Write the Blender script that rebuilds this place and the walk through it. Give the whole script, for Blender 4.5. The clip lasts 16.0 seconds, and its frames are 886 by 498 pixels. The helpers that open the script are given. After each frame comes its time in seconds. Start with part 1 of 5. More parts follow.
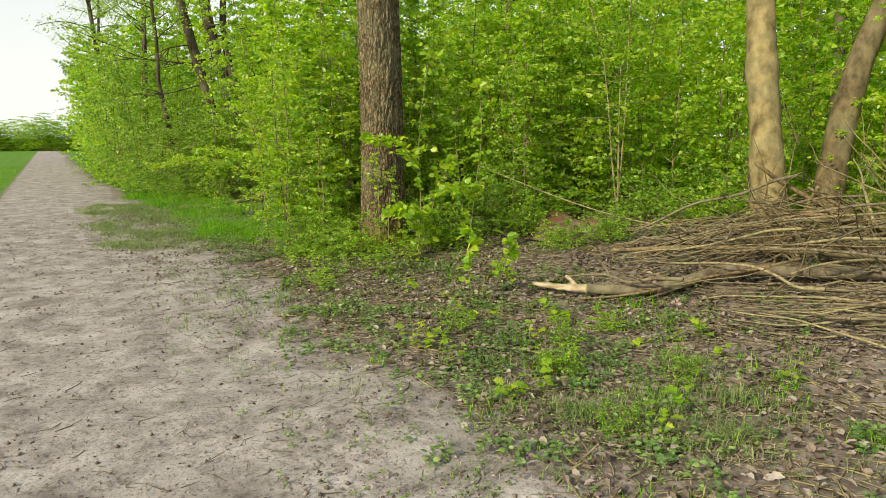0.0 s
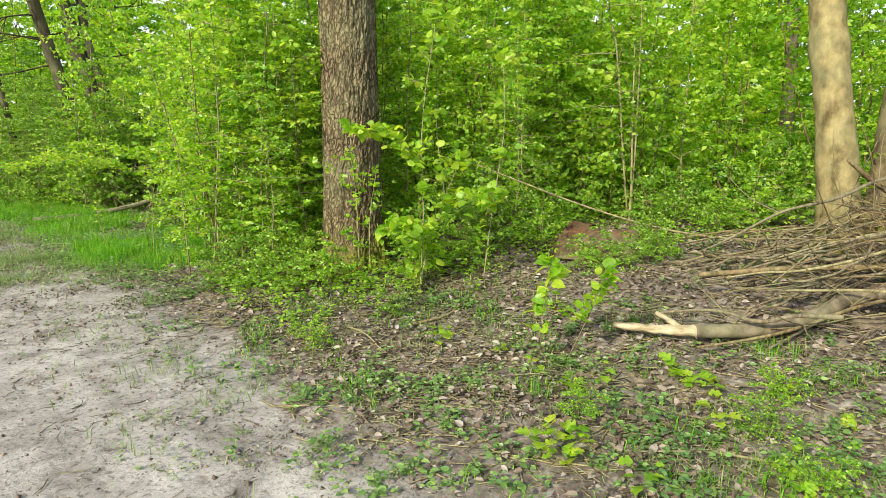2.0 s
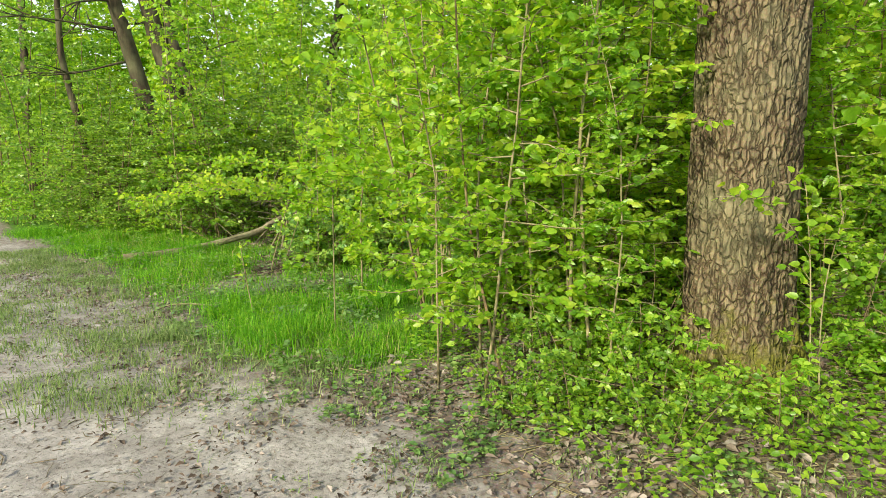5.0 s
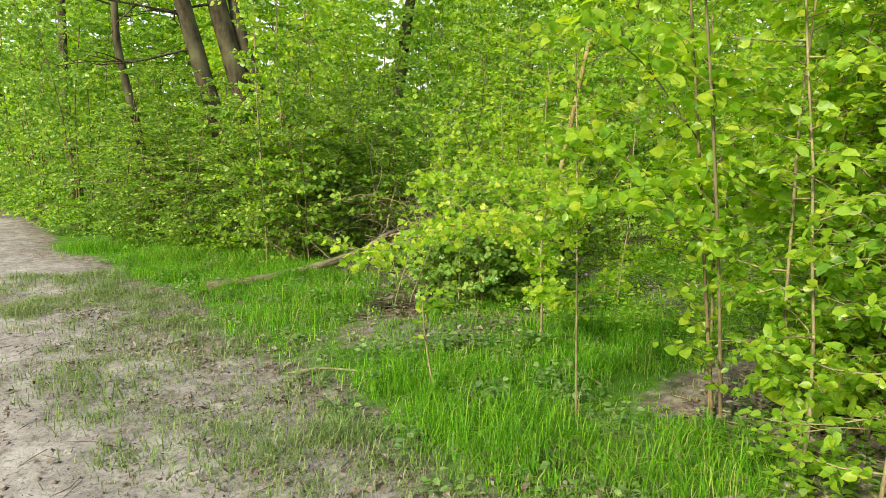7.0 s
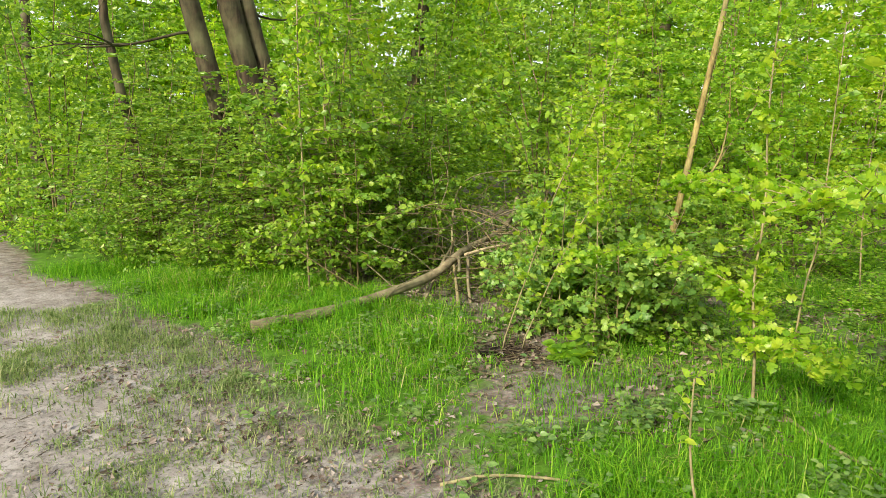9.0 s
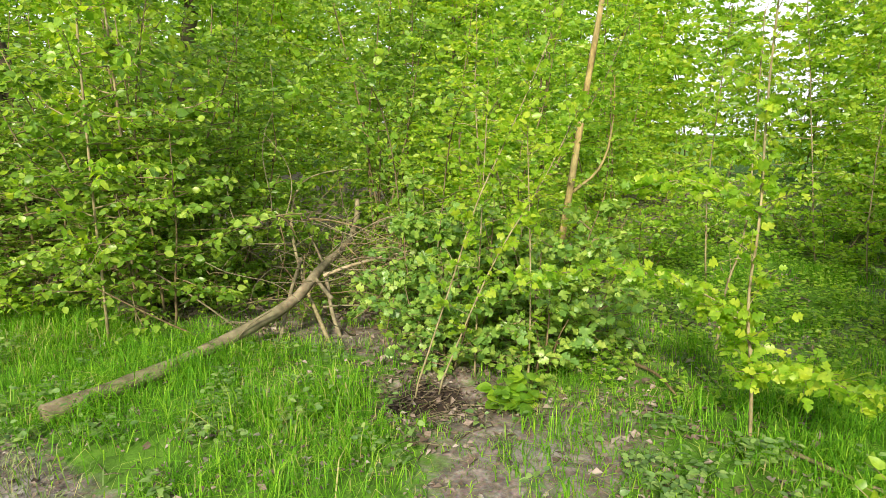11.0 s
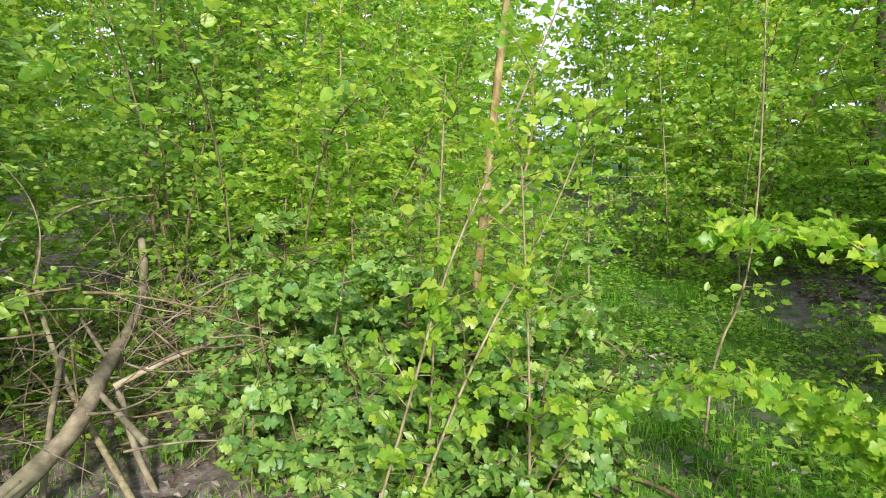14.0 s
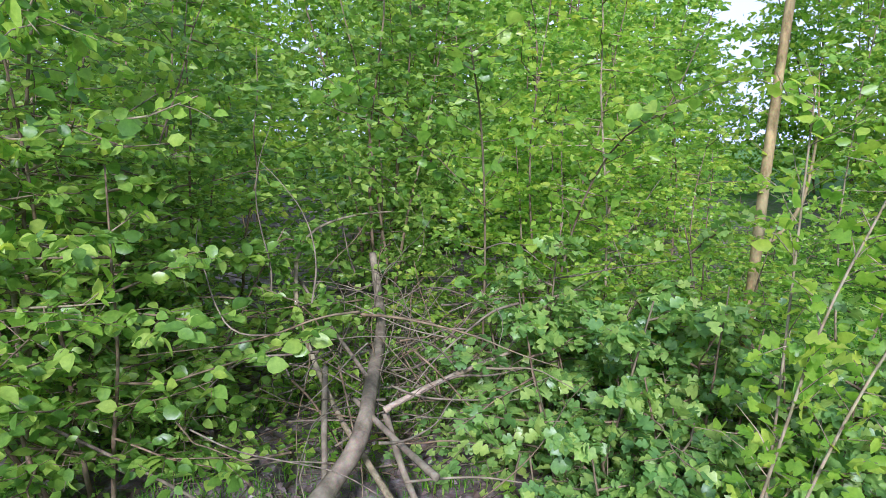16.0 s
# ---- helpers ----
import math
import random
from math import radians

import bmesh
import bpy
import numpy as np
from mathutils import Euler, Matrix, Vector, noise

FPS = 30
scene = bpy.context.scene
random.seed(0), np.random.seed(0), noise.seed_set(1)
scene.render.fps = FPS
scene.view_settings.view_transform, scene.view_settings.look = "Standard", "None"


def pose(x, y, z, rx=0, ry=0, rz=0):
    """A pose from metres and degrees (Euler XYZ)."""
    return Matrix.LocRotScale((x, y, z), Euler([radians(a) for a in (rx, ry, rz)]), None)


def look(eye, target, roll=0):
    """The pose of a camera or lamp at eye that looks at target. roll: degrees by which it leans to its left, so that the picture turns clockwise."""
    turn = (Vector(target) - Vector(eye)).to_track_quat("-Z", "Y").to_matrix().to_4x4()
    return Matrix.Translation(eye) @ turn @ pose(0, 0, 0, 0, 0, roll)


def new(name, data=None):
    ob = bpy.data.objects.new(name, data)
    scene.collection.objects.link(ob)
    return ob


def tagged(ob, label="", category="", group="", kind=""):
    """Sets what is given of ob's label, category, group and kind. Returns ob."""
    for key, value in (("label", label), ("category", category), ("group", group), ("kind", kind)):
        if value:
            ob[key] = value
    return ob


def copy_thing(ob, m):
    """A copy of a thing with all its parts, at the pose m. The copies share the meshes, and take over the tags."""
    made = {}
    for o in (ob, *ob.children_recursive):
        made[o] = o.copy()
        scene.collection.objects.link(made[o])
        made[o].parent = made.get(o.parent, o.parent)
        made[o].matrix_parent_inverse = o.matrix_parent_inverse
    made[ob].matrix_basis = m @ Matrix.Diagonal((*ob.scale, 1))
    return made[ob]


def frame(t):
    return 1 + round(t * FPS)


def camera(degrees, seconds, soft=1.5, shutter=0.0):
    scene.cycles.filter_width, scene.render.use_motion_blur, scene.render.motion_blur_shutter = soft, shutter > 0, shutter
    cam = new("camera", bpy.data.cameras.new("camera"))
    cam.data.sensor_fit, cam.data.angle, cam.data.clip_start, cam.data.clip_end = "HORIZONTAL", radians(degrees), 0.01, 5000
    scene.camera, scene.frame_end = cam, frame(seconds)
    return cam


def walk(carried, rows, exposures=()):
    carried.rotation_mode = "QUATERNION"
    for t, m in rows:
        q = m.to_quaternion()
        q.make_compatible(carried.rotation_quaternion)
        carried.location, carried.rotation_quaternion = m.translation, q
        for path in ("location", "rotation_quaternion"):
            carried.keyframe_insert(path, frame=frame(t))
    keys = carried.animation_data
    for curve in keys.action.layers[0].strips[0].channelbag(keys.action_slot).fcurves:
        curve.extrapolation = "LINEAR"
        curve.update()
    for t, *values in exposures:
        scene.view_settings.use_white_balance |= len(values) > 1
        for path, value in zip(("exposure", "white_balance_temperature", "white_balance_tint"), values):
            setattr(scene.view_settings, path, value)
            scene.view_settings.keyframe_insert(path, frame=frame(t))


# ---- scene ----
cam = camera(67.8, 16.0, soft=0.5)
PATH = [
    (0.0, (0.000, 0.000, 1.500), (2.502, 4.248, 0.666), 0.00),
    (0.5, (-0.015, 0.569, 1.482), (3.062, 4.422, 0.656), 0.45),
    (1.0, (-0.090, 1.127, 1.471), (3.094, 4.890, 0.631), 0.12),
    (1.5, (-0.080, 1.695, 1.416), (3.211, 5.369, 0.598), 0.18),
    (2.0, (-0.041, 2.346, 1.433), (3.286, 5.980, 0.583), 0.28),
    (2.5, (-0.026, 2.977, 1.415), (3.330, 6.593, 0.600), 0.05),
    (3.0, (0.038, 3.614, 1.432), (3.380, 7.239, 0.600), -0.09),
    (3.5, (0.058, 4.231, 1.422), (3.362, 7.894, 0.604), -0.19),
    (4.0, (0.096, 4.835, 1.400), (3.369, 8.527, 0.590), -0.17),
    (4.5, (0.119, 5.402, 1.419), (3.333, 9.147, 0.615), -0.32),
    (7.0, (0.050, 8.100, 1.500), (3.120, 11.959, 0.675), -0.02),
    (7.5, (0.027, 8.618, 1.474), (3.098, 12.480, 0.666), -0.12),
    (8.0, (0.036, 9.087, 1.451), (3.120, 12.937, 0.634), 0.02),
    (10.5, (0.170, 11.030, 1.500), (4.247, 13.797, 0.650), -0.21),
    (11.0, (0.322, 11.344, 1.457), (4.715, 13.569, 0.591), 0.30),
    (11.5, (0.571, 11.618, 1.478), (5.158, 13.405, 0.603), 0.41),
    (12.0, (0.780, 11.877, 1.475), (5.479, 13.353, 0.617), 0.62),
    (12.5, (0.992, 12.105, 1.487), (5.811, 13.127, 0.632), 0.77),
    (13.0, (1.253, 12.264, 1.487), (6.141, 12.867, 0.629), 0.91),
    (13.5, (1.476, 12.414, 1.509), (6.376, 12.923, 0.659), 0.57),
    (14.0, (1.634, 12.636, 1.495), (6.542, 13.110, 0.666), 0.92),
    (14.5, (1.690, 12.875, 1.488), (6.603, 13.333, 0.677), 0.95),
    (15.0, (1.719, 13.068, 1.510), (6.624, 13.613, 0.709), 0.91),
    (15.5, (1.739, 13.195, 1.547), (6.581, 14.152, 0.748), 0.69),
    (16.0, (1.733, 13.258, 1.544), (6.431, 14.771, 0.744), 0.46),
]
EXPOSURE = [(0.0, 0.3, 7000, 5), (0.7, 0.7, 6350, 4), (3.0, 0.74, 6350, 2), (4.5, 0.72, 6500, 2), (8.0, 0.64, 6700, 6), (10.5, 0.78, 6700, 10), (11.5, 0.74, 6350, 12), (13.5, 0.7, 5700, 18), (14.5, 0.64, 5500, 22), (15.0, 0.62, 5050, 31), (16.0, 0.48, 4850, 34)]
walk(cam, [(t, look(eye, target, roll)) for t, eye, target, roll in PATH], EXPOSURE)

# ---------------------------------------------------------------- world, sun, light
SUN_AZ, SUN_EL = radians(194), radians(30)      # direction towards the sun, counter-clockwise from +x
world = bpy.data.worlds.new("sky")
scene.world = world
world.use_nodes = True
wn = world.node_tree
sky = wn.nodes.new("ShaderNodeTexSky")
sky.sky_type, sky.sun_disc = "NISHITA", False
sky.sun_elevation, sky.sun_rotation = SUN_EL, math.pi / 2 - SUN_AZ
sky.dust_density, sky.air_density = 2.2, 1.0
wn.nodes["Background"].inputs[1].default_value = 0.15
# thin white spring haze over the whole sky, thicker towards the horizon, with faint high cloud
sky_co = wn.nodes.new("ShaderNodeTexCoord")
sky_up = wn.nodes.new("ShaderNodeSeparateXYZ")
wn.links.new(sky_co.outputs["Generated"], sky_up.inputs[0])
veil = wn.nodes.new("ShaderNodeMapRange")
for sock, value in zip(veil.inputs[1:5], (0.0, 0.6, 0.95, 0.5)):
    sock.default_value = value
wn.links.new(sky_up.outputs[2], veil.inputs[0])
cloud = wn.nodes.new("ShaderNodeTexNoise")
cloud.inputs["Scale"].default_value, cloud.inputs["Detail"].default_value = 3.0, 5
wn.links.new(sky_co.outputs["Generated"], cloud.inputs["Vector"])
thick = wn.nodes.new("ShaderNodeMath")
thick.operation = "MULTIPLY_ADD"
thick.inputs[1].default_value = 0.5
thick.use_clamp = True
drop = wn.nodes.new("ShaderNodeMath")
drop.inputs[1].default_value = -0.25
wn.links.new(veil.outputs[0], drop.inputs[0])
wn.links.new(cloud.outputs[0], thick.inputs[0])
wn.links.new(drop.outputs[0], thick.inputs[2])
hazy = wn.nodes.new("ShaderNodeMix")
hazy.data_type = "RGBA"
hazy.inputs[7].default_value = (5.6, 5.7, 5.9, 1)
wn.links.new(thick.outputs[0], hazy.inputs[0])
wn.links.new(sky.outputs[0], hazy.inputs[6])
wn.links.new(hazy.outputs[2], wn.nodes["Background"].inputs[0])
sun_dir = Vector((math.cos(SUN_AZ) * math.cos(SUN_EL), math.sin(SUN_AZ) * math.cos(SUN_EL), math.sin(SUN_EL)))
sun = new("sun", bpy.data.lights.new("sun", "SUN"))
sun.data.energy, sun.data.angle, sun.data.color = 4.2, radians(5), (1.0, 0.9, 0.70)
sun.matrix_world = look(sun_dir * 60, (0, 0, 0))

# ---------------------------------------------------------------- materials
def material(name, rough=0.8, spec=0.3):
    m = bpy.data.materials.new(name)
    m.use_nodes = True
    bsdf = m.node_tree.nodes["Principled BSDF"]
    bsdf.inputs["Roughness"].default_value = rough
    bsdf.inputs["Specular IOR Level"].default_value = spec
    return m, m.node_tree.nodes, m.node_tree.links, bsdf


def ramp(nodes, stops):
    r = nodes.new("ShaderNodeValToRGB")
    while len(r.color_ramp.elements) < len(stops):
        r.color_ramp.elements.new(0.5)
    for e, (pos, col) in zip(r.color_ramp.elements, stops):
        e.position, e.color = pos, (*col, 1)
    return r


def noise_node(nodes, links, coord, scale, detail=4, rough=0.55, stretch=None):
    n = nodes.new("ShaderNodeTexNoise")
    n.inputs["Scale"].default_value = scale
    n.inputs["Detail"].default_value = detail
    n.inputs["Roughness"].default_value = rough
    if stretch:
        mp = nodes.new("ShaderNodeMapping")
        mp.inputs["Scale"].default_value = stretch
        links.new(coord, mp.inputs[0])
        coord = mp.outputs[0]
    links.new(coord, n.inputs["Vector"])
    return n


def mix_node(nodes, links, fac, a, b, mode="MIX"):
    x = nodes.new("ShaderNodeMix")
    x.data_type, x.blend_type = "RGBA", mode
    for sock, v in ((x.inputs[0], fac), (x.inputs[6], a), (x.inputs[7], b)):
        if hasattr(v, "is_output"):
            links.new(v, sock)
        elif isinstance(v, (int, float)):
            sock.default_value = v
        else:
            sock.default_value = (*v, 1)
    return x.outputs[2]


def bump(nodes, links, bsdf, height, strength=0.5, dist=0.01):
    b = nodes.new("ShaderNodeBump")
    b.inputs["Strength"].default_value, b.inputs["Distance"].default_value = strength, dist
    links.new(height, b.inputs["Height"])
    links.new(b.outputs[0], bsdf.inputs["Normal"])


def leaf_material(name, stops, glow, through_share=0.5, rough=0.38, spec=0.6):
    """Leaf: colour varies leaf by leaf and over the plant; light passes through it."""
    m, n, l, bsdf = material(name, rough, spec)
    geo = n.new("ShaderNodeNewGeometry")
    co = n.new("ShaderNodeTexCoord")
    r = ramp(n, stops)
    patch = noise_node(n, l, geo.outputs["Position"], 0.9, 2)
    add = n.new("ShaderNodeMath"); add.operation = "MULTIPLY_ADD"
    add.inputs[1].default_value, add.inputs[2].default_value = 0.6, -0.3
    l.new(patch.outputs[0], add.inputs[0])
    add2 = n.new("ShaderNodeMath"); add2.operation = "ADD"
    l.new(geo.outputs["Random Per Island"], add2.inputs[0]); l.new(add.outputs[0], add2.inputs[1])
    l.new(add2.outputs[0], r.inputs[0])
    vein = noise_node(n, l, co.outputs["Object"], 48, 4, 0.65)
    rv = ramp(n, [(0.32, (0.22, 0.26, 0.3)), (0.68, (0.78, 0.74, 0.7))])
    l.new(vein.outputs[0], rv.inputs[0])
    base = mix_node(n, l, 0.6, r.outputs[0], rv.outputs[0], "SOFT_LIGHT")
    l.new(base, bsdf.inputs["Base Color"])
    tr = n.new("ShaderNodeBsdfTranslucent")
    tint = mix_node(n, l, 1.0, base, glow, "MULTIPLY")
    l.new(tint, tr.inputs[0])
    mix = n.new("ShaderNodeMixShader")
    mix.inputs[0].default_value = through_share
    l.new(bsdf.outputs[0], mix.inputs[1]); l.new(tr.outputs[0], mix.inputs[2])
    l.new(mix.outputs[0], n["Material Output"].inputs[0])
    return m


LEAF = leaf_material("spring_leaf", [(0.0, (0.115, 0.255, 0.025)), (0.5, (0.245, 0.445, 0.04)), (1.0, (0.43, 0.59, 0.065))], (1.5, 1.4, 0.8), 0.58)
# darker version of the spring leaf; on the shady shrubs it stands in for tree shade
LEAF_DARK = leaf_material("dark_leaf", [(0.0, (0.095, 0.21, 0.025)), (0.55, (0.21, 0.37, 0.042)), (1.0, (0.36, 0.50, 0.065))], (1.5, 1.4, 0.8))
LEAF_YOUNG = leaf_material("young_leaf", [(0.0, (0.185, 0.37, 0.025)), (0.6, (0.335, 0.52, 0.04)), (1.0, (0.52, 0.61, 0.065))], (1.4, 1.35, 0.6), 0.6)
LEAF_HAW = leaf_material("hawthorn_leaf", [(0.0, (0.12, 0.255, 0.055)), (0.5, (0.235, 0.40, 0.075)), (1.0, (0.39, 0.52, 0.10))], (1.4, 1.35, 0.6), 0.45, 0.4)
WEED = leaf_material("weed_leaf", [(0.0, (0.09, 0.18, 0.05)), (0.6, (0.17, 0.29, 0.075)), (1.0, (0.27, 0.38, 0.11))], (1.3, 1.25, 0.6), 0.35)
GRASS = leaf_material("grass_blade", [(0.0, (0.07, 0.22, 0.012)), (0.6, (0.15, 0.37, 0.02)), (0.93, (0.28, 0.48, 0.035)), (1.0, (0.42, 0.39, 0.17))], (1.4, 1.35, 0.7), 0.45, 0.6, 0.2)
GRASS_DUSTY = leaf_material("dusty_grass", [(0.0, (0.12, 0.19, 0.06)), (0.6, (0.20, 0.29, 0.09)), (1.0, (0.34, 0.36, 0.18))], (1.2, 1.2, 0.8), 0.3, 0.7, 0.2)
LITTER = leaf_material("dead_leaf", [(0.0, (0.05, 0.034, 0.024)), (0.5, (0.15, 0.105, 0.075)), (0.85, (0.29, 0.235, 0.2)), (1.0, (0.36, 0.31, 0.28))], (1.0, 0.8, 0.6), 0.12, 0.7)


def bark_material(name, dark, light, scale=(14, 14, 2.5), moss=0.0, bump_d=0.012, low=0.35, high=0.68, net=False):
    m, n, l, bsdf = material(name, 0.88, 0.2)
    co = n.new("ShaderNodeTexCoord")
    big = noise_node(n, l, co.outputs["Object"], 1.0, 6, 0.62, scale)
    fine = noise_node(n, l, co.outputs["Object"], 90, 4)
    r = ramp(n, [(low, dark), (high, light)])
    l.new(big.outputs[0], r.inputs[0])
    c = mix_node(n, l, 0.45, r.outputs[0], fine.outputs[1], "SOFT_LIGHT")
    crack = None
    if net:                # plates parted by dark furrows
        warp = noise_node(n, l, co.outputs["Object"], 9, 3)
        mv = n.new("ShaderNodeVectorMath"); mv.operation = "MULTIPLY_ADD"
        mv.inputs[1].default_value = (0.06, 0.06, 0.16)
        l.new(warp.outputs[1], mv.inputs[0]); l.new(co.outputs["Object"], mv.inputs[2])
        mp = n.new("ShaderNodeMapping"); mp.inputs["Scale"].default_value = (31, 31, 13)
        l.new(mv.outputs[0], mp.inputs[0])
        vo = n.new("ShaderNodeTexVoronoi"); vo.feature = "DISTANCE_TO_EDGE"; vo.inputs["Scale"].default_value = 1.0
        l.new(mp.outputs[0], vo.inputs["Vector"])
        crack = ramp(n, [(0.0, (0.2, 0.165, 0.135)), (0.22, (0.95, 0.95, 0.95))])
        l.new(vo.outputs[0], crack.inputs[0])
        c = mix_node(n, l, 0.9, c, crack.outputs[0], "MULTIPLY")
    blot = noise_node(n, l, co.outputs["Object"], 2.2, 5)
    br = ramp(n, [(0.45, (0, 0, 0)), (0.7, (1, 1, 1))])
    l.new(blot.outputs[0], br.inputs[0])
    c = mix_node(n, l, br.outputs[0], c, mix_node(n, l, 0.55, c, (0.20, 0.20, 0.11)))
    if moss:
        sep = n.new("ShaderNodeSeparateXYZ")
        l.new(co.outputs["Object"], sep.inputs[0])
        mr = n.new("ShaderNodeMapRange")
        mr.inputs[1].default_value, mr.inputs[2].default_value = moss, 0.0
        l.new(sep.outputs[2], mr.inputs[0])
        mm = n.new("ShaderNodeMath"); mm.operation = "MULTIPLY"
        l.new(mr.outputs[0], mm.inputs[0]); l.new(blot.outputs[0], mm.inputs[1])
        tufts = noise_node(n, l, co.outputs["Object"], 16, 5, 0.7)
        ma = n.new("ShaderNodeMath"); ma.operation = "MULTIPLY_ADD"
        ma.inputs[1].default_value = 0.7
        l.new(tufts.outputs[0], ma.inputs[0]); l.new(mm.outputs[0], ma.inputs[2])
        mk = ramp(n, [(0.58, (0, 0, 0)), (0.8, (1, 1, 1))])
        l.new(ma.outputs[0], mk.inputs[0])
        moss_c = ramp(n, [(0.3, (0.07, 0.075, 0.012)), (0.7, (0.2, 0.19, 0.03))])
        l.new(fine.outputs[0], moss_c.inputs[0])
        c = mix_node(n, l, mk.outputs[0], c, moss_c.outputs[0])
    l.new(c, bsdf.inputs["Base Color"])
    h = n.new("ShaderNodeMath"); h.operation = "MULTIPLY_ADD"
    h.inputs[1].default_value = 0.25
    l.new(fine.outputs[0], h.inputs[0]); l.new(big.outputs[0], h.inputs[2])
    if crack:
        h2 = n.new("ShaderNodeMath"); h2.operation = "ADD"
        l.new(h.outputs[0], h2.inputs[0]); l.new(crack.outputs[0], h2.inputs[1])
        h = h2
    bump(n, l, bsdf, h.outputs[0], 0.8, bump_d)
    return m


BARK_OAK = bark_material("oak_bark", (0.085, 0.066, 0.042), (0.30, 0.235, 0.14), (24, 24, 6), 0.8, 0.016, 0.32, 0.68, True)
BARK_PALE = bark_material("pale_smooth_bark", (0.085, 0.064, 0.027), (0.32, 0.26, 0.125), (9, 9, 6), 0.6, 0.008, 0.30, 0.66)
BARK_DARK = bark_material("dark_bark", (0.022, 0.018, 0.013), (0.10, 0.075, 0.048), (14, 14, 3), 0.8)
BARK_BROWN = bark_material("brown_bark", (0.05, 0.038, 0.02), (0.19, 0.145, 0.075), (10, 10, 5), 0.6)
STEM_PALE = bark_material("pale_stem_bark", (0.14, 0.118, 0.058), (0.37, 0.315, 0.18), (30, 30, 12), 0, 0.003)
STEM_TAN = bark_material("tan_stem_bark", (0.13, 0.10, 0.036), (0.39, 0.31, 0.125), (22, 22, 9), 0, 0.004)
STEM_BROWN = bark_material("brown_stem_bark", (0.09, 0.065, 0.035), (0.26, 0.20, 0.11), (30, 30, 9), 0, 0.003)
TWIG_DEAD = bark_material("dead_twig_bark", (0.055, 0.044, 0.028), (0.24, 0.195, 0.13), (40, 40, 9), 0, 0.003)
STICK_TAN = bark_material("tan_stick_bark", (0.075, 0.052, 0.026), (0.27, 0.20, 0.105), (28, 28, 10), 0, 0.003)
LOG_BARK = bark_material("fallen_log_bark", (0.09, 0.074, 0.045), (0.29, 0.245, 0.155), (12, 12, 12), 0, 0.006)
LOG_GREY = bark_material("grey_log_bark", (0.065, 0.05, 0.034), (0.215, 0.17, 0.12), (14, 14, 9), 0, 0.008)
WOOD_ROTTEN = bark_material("rotten_wood", (0.04, 0.02, 0.012), (0.15, 0.075, 0.04), (12, 12, 12), 0, 0.01)
BARK_STUMP = bark_material("stump_bark", (0.04, 0.027, 0.018), (0.16, 0.105, 0.06), (14, 14, 6), 0, 0.015)
WOOD_BARE = bark_material("bare_broken_wood", (0.22, 0.17, 0.10), (0.50, 0.42, 0.29), (8, 8, 30), 0, 0.004)


